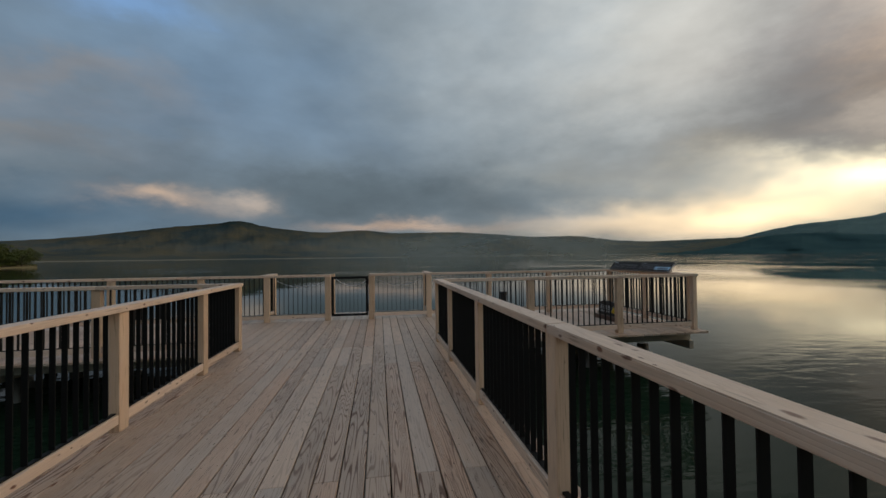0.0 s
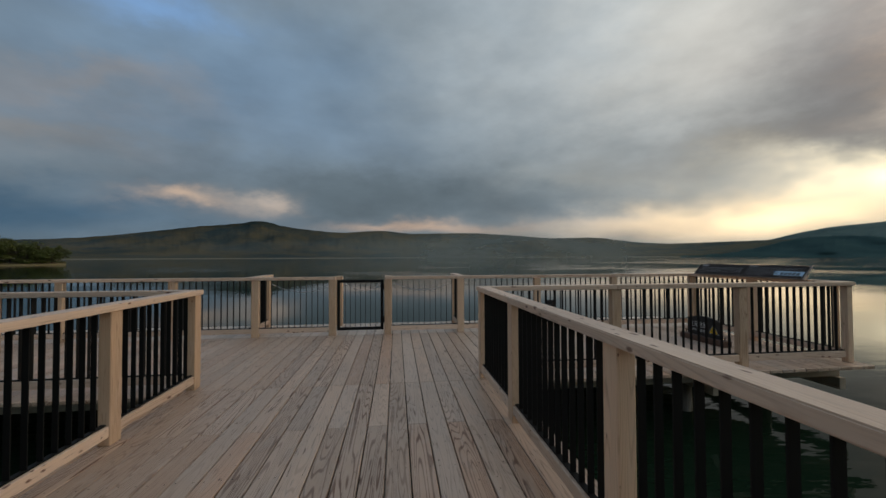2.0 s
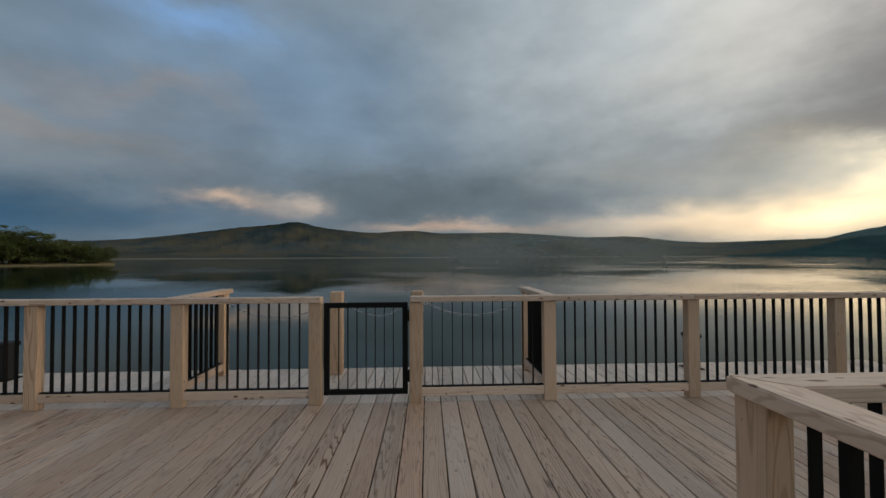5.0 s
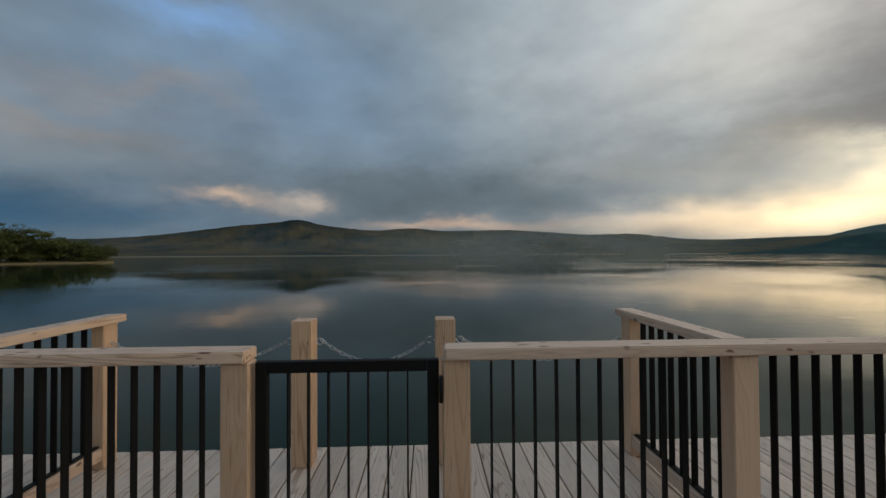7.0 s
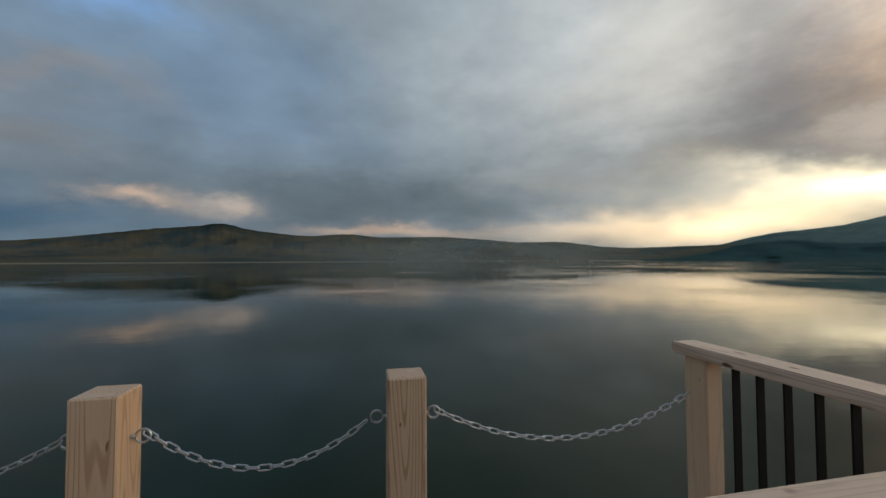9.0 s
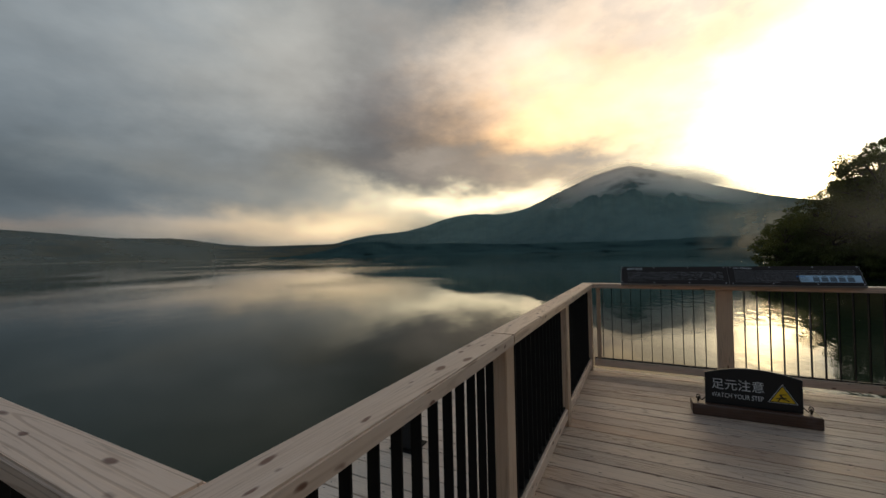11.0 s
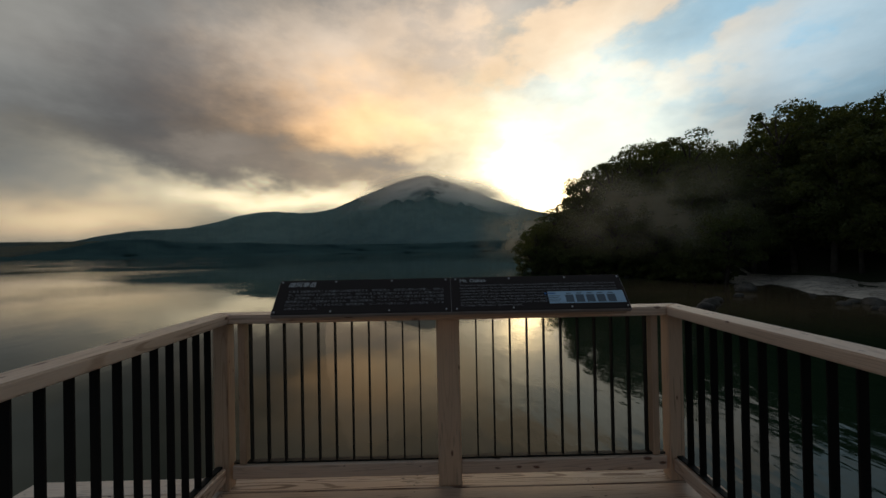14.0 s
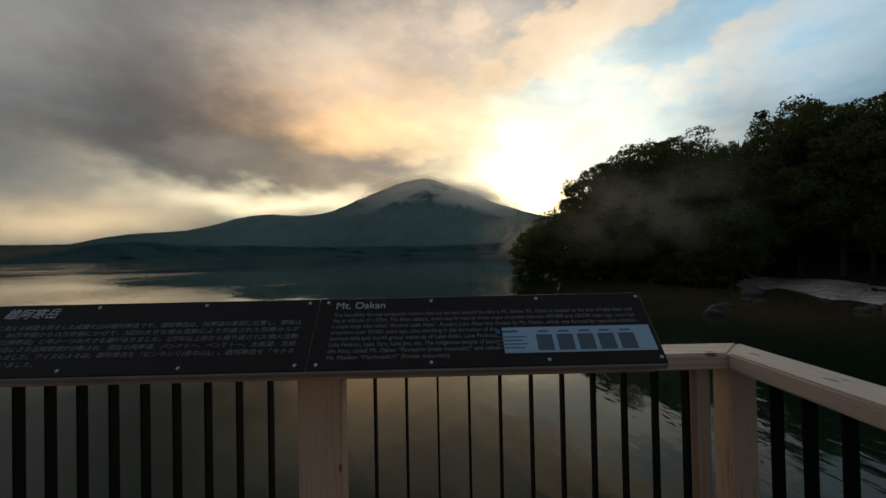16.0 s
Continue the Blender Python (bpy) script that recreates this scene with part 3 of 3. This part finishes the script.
# ---- information panel on the end railing ----
tilt = radians(48)
frame_of = Matrix(((0, math.cos(tilt), -math.sin(tilt), END_R - 0.25), (-1, 0, 0, -1.447), (0, math.sin(tilt), math.cos(tilt), RAIL_TOP + 0.020), (0, 0, 0, 1)))
info = thing("information_panel", frame_of, "wide dark brown information panel tilted on the railing", "sign")
HALF, DEEP = 1.045, 0.258
bm = bmesh.new()
box(bm, -HALF, HALF, 0, DEEP, -0.030, -0.004, 0.003)
part("backing", bm, PANEL_EDGE, info, "pale metal backing edge")
for x0, x1 in ((-HALF + 0.006, -0.002), (0.002, HALF - 0.006)):
    bm = bmesh.new()
    box(bm, x0, x1, 0.006, DEEP - 0.006, -0.004, 0.002, 0.001)
    part("panel", bm, PANEL, info)
bm = bmesh.new()
box(bm, -HALF + 0.01, HALF - 0.01, 0.012, 0.11, -0.075, -0.031, 0.004)
part("ledge", bm, RAIL_WOOD, info, "softwood ledge under the panel")
screw = bmesh.new()
bmesh.ops.create_cone(screw, cap_ends=True, segments=10, radius1=0.006, radius2=0.005, depth=0.003)
SCREW = bpy.data.meshes.new("screw")
screw.to_mesh(SCREW)
screw.free()
SCREW.materials.append(STEEL)
for x in (-1.025, -0.70, -0.36, -0.03, 0.03, 0.36, 0.70, 1.025):
    for y in (0.022, DEEP - 0.022):
        piece("screw", SCREW, None, info, at=pose(x, y, 0.0035))
ENGLISH = ("The beautifully formed composite volcano that can be seen beyond the lake is Mt. Oakan. Mt. Oakan is located to the east of Lake Akan and",
           "has an altitude of 1,370m. The Akan caldera, which was formed by three major eruptions between 800,000 and 150,000 years ago, once had",
           "a single large lake called \u201cAncient Lake Akan\u201d. Ancient Lake Akan was divided by Mt. Oakan, which was formed by repeated volcanic",
           "eruptions over 20,000 years ago, also resulting in the formation of the",
           "current lake and marsh group made up of Lake Akan, Lake Panketo,",
           "Lake Penketo, Lake Taro, Lake Jiro, etc. The indigenous people of Japan,",
           "the Ainu, called Mt. Oakan \u201cPinneshiri (male mountain)\u201d and called",
           "Mt. Meakan \u201cMachineshiri\u201d (female mountain).")
lettering("heading", "Mt. Oakan", 0.036, WHITE_INK, info, pose(0.055, 0.212, 0.0023), 0.155, label="pale heading")
for k, text in enumerate(ENGLISH):
    wide = 0.94 if k < 3 else (0.505 if k < 7 else 0.36)
    lettering("text_line", text, 0.019, GREY_INK, info, pose(0.055, 0.183 - k * 0.0208, 0.0023), wide, label="grey text line")
JAPANESE = ("に見える綺麗な形をした成層火山は雄阿寒岳です。雄阿寒岳は、阿寒湖の東部に位置し、標高は",
            "す。80万年前から15万年前にかけて、3回の大きな噴火活動により形成された阿寒カルデ",
            "て「古阿寒湖」と呼ぶ一つの大きな湖がありました。2万年以上前から繰り返された噴火活動",
            "雄阿寒岳により古阿寒湖が分断され、現在の阿寒湖、パンケトー、ペンケトー、太郎湖、次郎",
            "に分かれました。アイヌの人々は、雄阿寒岳を「ピンネシリ(男の山)」、雌阿寒岳を「マチネ",
            "と呼んでいました。")
lettering("heading", "雄阿寒岳", 0.040, WHITE_INK, info, pose(-0.985, 0.203, 0.0023), 0.165, lean=0.15, label="pale heading")
for k, text in enumerate(JAPANESE):
    lettering("text_line", text, 0.0185, GREY_INK, info, pose(-0.975, 0.160 - k * 0.0245, 0.0023), 0.93 if k < 5 else 0.19, label="grey text line")
bm = bmesh.new()
box(bm, 0.575, 1.025, 0.045, 0.130, 0.002, 0.0038)
card = part("printed_card", bm, CARD, info, "pale blue card with grey squares")
for k in range(5):
    bm = bmesh.new()
    box(bm, 0.675 + k * 0.062, 0.723 + k * 0.062, 0.052, 0.104, 0.0038, 0.0046)
    part("square", bm, CARD_GREY, card)
    bm = bmesh.new()
    box(bm, 0.683 + k * 0.062, 0.715 + k * 0.062, 0.112, 0.117, 0.0038, 0.0046)
    part("caption_bar", bm, CARD_GREY, card)
for k in range(4):
    bm = bmesh.new()
    box(bm, 0.555, 0.647 - 0.012 * (k % 2), 0.096 - k * 0.012, 0.099 - k * 0.012, 0.0038, 0.0046)
    part("text_bar", bm, CARD_GREY, card)
bm = bmesh.new()
bmesh.ops.create_cone(bm, cap_ends=True, segments=14, radius1=0.008, radius2=0.008, depth=0.001, matrix=Matrix.Translation((0.562, 0.116, 0.0044)))
part("dot", bm, BLUE_INK, card)
bm = bmesh.new()
box(bm, 0.575, 0.622, 0.113, 0.119, 0.0038, 0.0046)
part("text_bar", bm, BLUE_INK, card)

# ---- pier structure ----
pier = thing("pier_frame", pose(0, 0, 0), "pale timber beams and dark piles carrying the pier", "pier", kind="structure")


def beam(x0, x1, y0, y1, z0=-0.235, z1=-0.045):
    turn = abs(y1 - y0) > abs(x1 - x0)
    length, width = (abs(y1 - y0), abs(x1 - x0)) if turn else (abs(x1 - x0), abs(y1 - y0))
    ob = block("beam", (length, width, z1 - z0), BEAM_WOOD, pier, None, 0.006)
    placed(ob, pose((x0 + x1) / 2, (y0 + y1) / 2, z0, 0, 0, 90 if turn else 0))
    return ob


for y in (EDGE_F - 0.06, -0.02, EDGE_B + 0.4):
    beam(EDGE_L + 0.02, EDGE_R - 0.12, y - 0.045, y + 0.045)
for x in (EDGE_L + 0.07, -5.2, -2.4, 2.4, 4.9, EDGE_R - 0.17):
    beam(x - 0.05, x + 0.05, EDGE_B + 0.28, EDGE_F - 0.02, -0.40, -0.238)
for x in (WALK_L - 0.13, -0.6, 0.6, WALK_R + 0.13):
    beam(x - 0.045, x + 0.045, TAIL, EDGE_B + 0.1)
for y in (-6, -9, -12, -15, -18, -21):
    beam(WALK_L - 0.1, WALK_R + 0.1, y - 0.06, y + 0.06, -0.42, -0.238)
pile_bm = bmesh.new()
tube(pile_bm, [(0, 0, -2.6), (0.01, 0, -1.2), (0, 0, -0.40)], [0.12, 0.115, 0.11], 14)
PILE = bpy.data.meshes.new("pile")
pile_bm.to_mesh(PILE)
pile_bm.free()
PILE.materials.append(PILE_WOOD)
for x in (-6.8, -5.2, -2.4, 2.4, 4.9, 6.2):
    for y in (-2.2, -0.9, 0.7):
        piece("pile", PILE, None, pier, at=pose(x, y, 0))
for y in (-6, -9, -12, -15, -18, -21):
    for x in (-1.4, 1.4):
        piece("pile", PILE, None, pier, at=pose(x, y, 0))
bolt = bmesh.new()
bmesh.ops.create_cone(bolt, cap_ends=True, segments=8, radius1=0.014, radius2=0.012, depth=0.012)
BOLT = bpy.data.meshes.new("bolt")
bolt.to_mesh(BOLT)
bolt.free()
BOLT.materials.append(RUBBER)
for y in (-2.69, -0.02, 1.24):
    for z in (-0.10, -0.18):
        piece("bolt", BOLT, None, pier, at=pose(EDGE_R - 0.115, y, z, 0, 90, 0))

# ---- shore, rocks and beach ----
CX, CY = 6.0, -2.0


def polar(a, r, z):
    return (CX - math.sin(radians(a)) * r, CY + math.cos(radians(a)) * r, z)


def shore_radius(a):
    return float(np.interp(a, (-260, -180, -150, -141, -136, -131, -127, -123, -117, -109, -101.5), (20, 18.5, 18.5, 19.5, 21, 24.5, 27, 29, 32, 35.5, 38)))


def ground_height(a, off):
    """Height of the land at azimuth a, off metres behind the waterline."""
    beach = min(1.0, max(0.0, (-125.5 - a) / 4))
    rise = min(1.0, max(0.0, (-101.5 - a) / 14))
    gentle = min(off, 9 * beach)
    return WATER - 0.25 + 0.07 * gentle + 0.30 * rise * max(0, off - 9 * beach) * (1 if off < 40 else 40 / off) + 0.25 * noise.noise((a * 0.3, off * 0.2, 0))


def land(name, label, low_az, high_az, near, far, steps, mat, lift=0.0):
    bm = bmesh.new()
    cols = int((high_az - low_az) * 1.5)
    grid = [[bm.verts.new(polar(low_az + (high_az - low_az) * i / cols, shore_radius(low_az + (high_az - low_az) * i / cols) + near + (far - near) * (j / steps) ** 1.6
                                + (0.6 * noise.noise((i * 0.6, 2, j)) if j in (0, steps) else 0),
                                ground_height(low_az + (high_az - low_az) * i / cols, near + (far - near) * (j / steps) ** 1.6) - (0.5 if j == 0 else 0) + lift))
             for j in range(steps + 1)] for i in range(cols + 1)]
    for i in range(cols):
        for j in range(steps):
            bm.faces.new((grid[i][j], grid[i][j + 1], grid[i + 1][j + 1], grid[i + 1][j])).smooth = True
    bmesh.ops.recalc_face_normals(bm, faces=bm.faces)
    ob = part(name, bm, mat)
    return tagged(ob, label, "ground", kind="structure")


land("ground_shore", "dark wooded bank rising from the lake", -265, -101.5, -0.5, 120, 26, SHORE)
land("ground_beach", "strip of pale grey gravel beach below the trees", -200, -127.5, -0.2, 8.5, 12, GRAVEL, 0.035)


def rock_mesh(seed):
    bm = bmesh.new()
    bmesh.ops.create_icosphere(bm, subdivisions=3, radius=1)
    for v in bm.verts:
        q = v.co * 1.1 + Vector((seed * 9.1, 0, 0))
        v.co *= 1 + 0.35 * noise.noise(q) + 0.12 * noise.noise(q * 3)
        v.co.z *= 0.62
    for f in bm.faces:
        f.smooth = True
    me = bpy.data.meshes.new("rock")
    bm.to_mesh(me)
    bm.free()
    me.materials.append(ROCK)
    return me


ROCKS = [rock_mesh(k) for k in range(4)]
rng = random.Random(4)
spots = [(23.6, -16.6, 0.45), (18.4, -11.0, 0.32), (19.3, -11.8, 0.36), (20.3, -12.8, 0.25), (18.6, -17.4, 0.35), (21.5, -14.6, 0.22), (25.5, -18.2, 0.35)]
for k in range(16):
    a = rng.uniform(-148, -108)
    x, y, z = polar(a, shore_radius(a) + rng.uniform(-1.5, 1.2), 0)
    spots.append((x, y, rng.uniform(0.15, 0.32)))
for k, (x, y, size) in enumerate(spots):
    ob = piece("rock", ROCKS[k % 4], None)
    ob.matrix_basis = Matrix.Translation((x, y, WATER + 0.12 * size)) @ Matrix.Rotation(rng.uniform(0, 6), 4, "Z") @ Matrix.Diagonal((size, size * 0.8, size, 1))
    tagged(ob, "dark wet boulder lying in the shallows by the beach", "rock", "shore rocks")


# ---- trees ----
def leafy(seed, tall, wide, clumps, leaves, bare):
    """Trunk and crown meshes of a broadleaf tree: limbs reach to clumps of separate leaves."""
    r = random.Random(seed)
    g = np.random.default_rng(seed)
    centres = []
    while len(centres) < clumps:
        x, y, z = r.uniform(-1, 1), r.uniform(-1, 1), r.uniform(0, 1)
        limit = math.sin(math.pi * min(1, 0.16 + z * 0.80)) ** 0.6
        bias = 1 + 0.4 * noise.noise((x * 1.5, y * 1.5, z * 2 + seed))
        d = math.hypot(x, y)
        if d < limit * bias and (d > limit * 0.45 or r.random() < 0.35):
            centres.append(Vector((x * wide, y * wide, tall * (bare + (1 - bare) * z * 0.96))))
    bm = bmesh.new()
    lean = Vector((r.uniform(-0.5, 0.5), r.uniform(-0.5, 0.5), 0))
    stem = [Vector((0, 0, -1.0)), Vector((0, 0, 0.2)), lean * 0.4 + Vector((0, 0, tall * 0.3)), lean + Vector((0, 0, tall * 0.6)), lean * 1.3 + Vector((0, 0, tall * 0.88))]
    tube(bm, stem, [tall * 0.03, tall * 0.024, tall * 0.018, tall * 0.010, tall * 0.003], 8)
    for c in r.sample(centres, min(22, clumps)):
        root_ = stem[2].lerp(stem[4], min(0.9, max(0.0, (c.z / tall - 0.35) * 1.2)))
        mid = root_.lerp(c, 0.5) + Vector((0, 0, 0.3))
        tube(bm, [root_, mid, c], [tall * 0.009, tall * 0.006, tall * 0.002], 5)
    trunk = bpy.data.meshes.new("trunk")
    bm.to_mesh(trunk)
    bm.free()
    trunk.materials.append(BARK)
    n_all = clumps * leaves
    middle = np.repeat(np.array([tuple(c) for c in centres]), leaves, axis=0)
    spread = np.repeat(g.uniform(0.45, 1.0, clumps), leaves) * wide * 0.27
    ball = g.normal(size=(n_all, 3))
    ball /= np.linalg.norm(ball, axis=1)[:, None]
    middle = middle + ball * (spread * g.uniform(0.25, 1.0, n_all) ** 0.5)[:, None] * np.array([1.15, 1.15, 0.7])
    u = g.normal(size=(n_all, 3))
    u /= np.linalg.norm(u, axis=1)[:, None]
    v = np.cross(u, g.normal(size=(n_all, 3)) + np.array([0, 0, 1.2]))
    v /= np.linalg.norm(v, axis=1)[:, None]
    size = g.uniform(0.065, 0.15, n_all)[:, None]
    verts = np.stack([middle - u * size, middle - v * size * 0.6, middle + u * size, middle + v * size * 0.6], 1).reshape(-1, 3)
    crown = bpy.data.meshes.new("crown")
    crown.from_pydata(verts.tolist(), [], np.arange(n_all * 4).reshape(-1, 4).tolist())
    crown.materials.append(LEAF)
    return trunk, crown, tall


KINDS = [leafy(1, 10, 3.4, 75, 120, 0.22), leafy(2, 11, 3.0, 70, 120, 0.25), leafy(3, 9, 3.8, 80, 120, 0.18), leafy(4, 12, 3.2, 75, 120, 0.30), leafy(5, 5, 2.8, 45, 120, 0.02)]
LABELS = ("leafy green broadleaf tree on the lake bank", "tall leafy broadleaf tree on the wooded bank", "wide dark green broadleaf tree above the water",
          "tall slender broadleaf tree with an open crown", "low leafy bush overhanging the lake edge")


def plant(kind, x, y, z, tall, turn, group, stretch=1.0):
    trunk, crown, full = KINDS[kind]
    k = tall / full
    root = thing("bush" if kind == 4 else "tree", Matrix.Translation((x, y, z)) @ Matrix.Rotation(turn, 4, "Z") @ Matrix.Diagonal((k * stretch, k * stretch, k, 1)), LABELS[kind],
                 "bush" if kind == 4 else "tree", group)
    piece("trunk", trunk, None, root)
    piece("crown", crown, None, root)


def skyline(a):
    return float(np.interp(a, (-170, -150, -141, -137, -134, -131.7, -130.5, -126, -121, -114, -109.7, -105, -101.6), (17, 17, 16.4, 15.9, 16.2, 15.6, 13.4, 13.5, 15.0, 13.0, 10.0, 5.5, 1.5)))


rng = random.Random(11)
for row, (off, count) in enumerate(((0.8, 26), (4.0, 24), (8.5, 22), (14.0, 20), (21.0, 17))):
    for i in range(count):
        a = -102.8 - (60.0 * (i + rng.uniform(0.15, 0.85)) / count)
        back = 8.0 if a < -127.5 else 0.0
        o = off + back + rng.uniform(-1, 2)
        r = shore_radius(a) + o
        z = ground_height(a, o)
        top = 1.45 + r * math.tan(radians(skyline(a) * (rng.uniform(0.45, 0.72) if row == 0 else rng.uniform(0.8, 1.04)))) - z
        top = min(top, 15.0)
        if top < 1.2:
            continue
        x, y, _ = polar(a, r, 0)
        kind = 4 if top < 4.5 else rng.randrange(4)
        plant(kind, x, y, z, top, rng.uniform(0, 6.28), "trees on the wooded bank", rng.uniform(0.85, 1.15))
x, y, _ = polar(-133.4, shore_radius(-133.4) + 20, 0)
plant(3, x, y, ground_height(-133.4, 20), 8.0, 1.0, "trees on the wooded bank")
for i in range(24):
    a = -101.9 - 25.5 * i / 24
    x, y, _ = polar(a, shore_radius(a) + rng.uniform(-0.8, 0.6), 0)
    plant(4, x, y, WATER - 0.1, rng.uniform(1.5, 3.0) * (0.6 if i == 0 else 1), rng.uniform(0, 6.28), "bushes at the water's edge")

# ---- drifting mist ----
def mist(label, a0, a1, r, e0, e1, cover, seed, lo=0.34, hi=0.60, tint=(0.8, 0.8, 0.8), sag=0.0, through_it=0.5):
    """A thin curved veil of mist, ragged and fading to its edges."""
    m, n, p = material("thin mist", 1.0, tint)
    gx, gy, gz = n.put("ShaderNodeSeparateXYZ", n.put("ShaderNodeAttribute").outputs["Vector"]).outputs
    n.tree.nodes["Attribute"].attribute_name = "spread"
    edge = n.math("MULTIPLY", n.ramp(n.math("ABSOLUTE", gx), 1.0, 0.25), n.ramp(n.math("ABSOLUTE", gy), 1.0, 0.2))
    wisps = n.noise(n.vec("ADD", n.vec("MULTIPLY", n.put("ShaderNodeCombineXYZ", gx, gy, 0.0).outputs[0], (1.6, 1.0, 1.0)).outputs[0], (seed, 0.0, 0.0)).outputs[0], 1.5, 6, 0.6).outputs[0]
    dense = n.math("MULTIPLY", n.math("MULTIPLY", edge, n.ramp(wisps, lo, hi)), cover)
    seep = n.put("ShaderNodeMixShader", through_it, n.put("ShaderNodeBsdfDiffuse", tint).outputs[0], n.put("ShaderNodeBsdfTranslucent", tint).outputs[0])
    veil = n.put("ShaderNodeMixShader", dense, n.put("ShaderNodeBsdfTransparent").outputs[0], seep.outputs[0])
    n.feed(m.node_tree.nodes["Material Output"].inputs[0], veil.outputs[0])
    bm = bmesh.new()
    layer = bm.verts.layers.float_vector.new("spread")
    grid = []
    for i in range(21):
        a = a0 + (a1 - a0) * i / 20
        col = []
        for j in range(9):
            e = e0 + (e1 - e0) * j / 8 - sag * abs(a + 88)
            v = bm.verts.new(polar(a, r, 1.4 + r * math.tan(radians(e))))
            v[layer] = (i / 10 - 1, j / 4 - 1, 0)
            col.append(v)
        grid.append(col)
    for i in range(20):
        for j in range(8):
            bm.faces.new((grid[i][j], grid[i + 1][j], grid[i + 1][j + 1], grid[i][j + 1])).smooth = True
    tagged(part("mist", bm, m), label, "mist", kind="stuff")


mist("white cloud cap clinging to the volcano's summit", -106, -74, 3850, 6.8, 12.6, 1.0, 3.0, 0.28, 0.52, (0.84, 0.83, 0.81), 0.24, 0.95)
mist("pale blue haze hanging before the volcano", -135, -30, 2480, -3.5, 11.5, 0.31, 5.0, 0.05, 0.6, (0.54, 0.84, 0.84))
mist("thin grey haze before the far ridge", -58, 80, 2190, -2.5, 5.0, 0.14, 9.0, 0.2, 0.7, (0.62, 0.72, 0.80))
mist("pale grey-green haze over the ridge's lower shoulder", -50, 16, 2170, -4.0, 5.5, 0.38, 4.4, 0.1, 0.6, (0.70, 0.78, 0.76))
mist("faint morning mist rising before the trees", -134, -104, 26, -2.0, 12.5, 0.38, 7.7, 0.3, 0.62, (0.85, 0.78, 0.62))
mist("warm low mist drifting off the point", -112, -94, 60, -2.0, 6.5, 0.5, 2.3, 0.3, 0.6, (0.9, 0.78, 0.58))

# ---- wooded spit across the water ----
bm = bmesh.new()
grid = []
for i in range(61):
    a = 38.4 + 40 * i / 60
    wide = 26 * min(1, i / 5)
    grid.append([bm.verts.new((-math.sin(radians(a)) * r, math.cos(radians(a)) * r, z + 0.15 * noise.noise((i * 0.5, r, 0))))
                 for r, z in ((200 - 0.3 * wide, WATER - 0.4), (202 - 0.3 * wide, WATER + 0.32), (203 + 0.4 * wide, WATER + 1.1), (206 + wide, WATER - 0.5))])
for i in range(60):
    for j in range(3):
        bm.faces.new((grid[i][j], grid[i][j + 1], grid[i + 1][j + 1], grid[i + 1][j]))
bmesh.ops.recalc_face_normals(bm, faces=bm.faces)
SAND, n, p = growth("sandy spit", (0.21, 0.155, 0.08), (0.13, 0.11, 0.055), 0.6)
tagged(part("ground_spit", bm, SAND), "low sandy spit with trees across the lake", "ground", kind="structure")
for i in range(70):
    a = 39.0 + 26 * (i + rng.uniform(0, 0.9)) / 70
    r = rng.uniform(201, 214)
    tall = (6.5 + 7.0 * min(1, (a - 39) / 8)) * (rng.uniform(0.95, 1.25) if i % 4 == 0 else rng.uniform(0.55, 0.95))
    plant((2, 4, 0, 4, 1)[i % 5], -math.sin(radians(a)) * r, math.cos(radians(a)) * r, WATER + 0.2, tall, rng.uniform(0, 6.28), "trees on the spit", 1.3 if i % 4 == 0 else 1.2)

# ---- deck planks ----
deck = thing("floor_deck", pose(0, 0, 0), "weathered pale softwood deck planks with dark gaps", "deck", kind="structure")
PITCH, GAP, THICK = 0.172, 0.009, 0.042
made_planks = {}


def plank(x, y0, y1, mat, width=PITCH - GAP):
    key = (round(y1 - y0, 2), mat.name)
    if key not in made_planks:
        bm = bmesh.new()
        half = (y1 - y0) / 2 - 0.0015
        box(bm, -width / 2, width / 2, -half, half, -THICK, 0, 0.004)
        me = bpy.data.meshes.new("plank")
        bm.to_mesh(me)
        bm.free()
        me.materials.append(mat)
        made_planks[key] = me
    drop = -0.0015 * rng.random()
    piece("plank", made_planks[key], None, deck, at=pose(x, (y0 + y1) / 2, drop, 0, 0, rng.uniform(-0.02, 0.02)))


JOINT = -2.96
first = math.ceil(EDGE_L / PITCH)
for k in range(first, int(EDGE_R / PITCH) + 1):
    x = k * PITCH
    inner = WALK_L - 0.24 < x < WALK_R + 0.24
    plank(x, JOINT if inner else EDGE_B, 0.0, DECK_WOOD)
    plank(x, 0.0, EDGE_F, LANDING_WOOD)
    if inner:
        y = JOINT
        lengths = (1.14, 4.0, 4.0, 4.0, 4.0, 4.0) if k % 2 else (4.0, 4.0, 4.0, 4.0, 4.0)
        for step in lengths:
            bottom = max(TAIL, y - step)
            if y - bottom > 0.2:
                plank(x, bottom, y, DECK_WOOD)
            y = bottom

# ---- deck screws ----
screws = bmesh.new()
for k in range(first, int(EDGE_R / PITCH) + 1):
    inner = WALK_L - 0.24 < k * PITCH < WALK_R + 0.24
    rows_y = [EDGE_F - 0.06, -0.02, -1.2, -2.3, JOINT + 0.05] + ([JOINT - 0.05 - 0.6 * j for j in range(14)] if inner else [EDGE_B + 0.16])
    for y in rows_y:
        for side in (-0.052, 0.052):
            bmesh.ops.create_circle(screws, cap_ends=True, segments=6, radius=0.0048, matrix=Matrix.Translation((k * PITCH + side + rng.uniform(-0.004, 0.004), y + rng.uniform(-0.008, 0.008), 0.0006)))
heads = part("screw_head", screws, RUBBER, deck, "dark screw heads in the planks")
tagged(heads, kind="stuff")
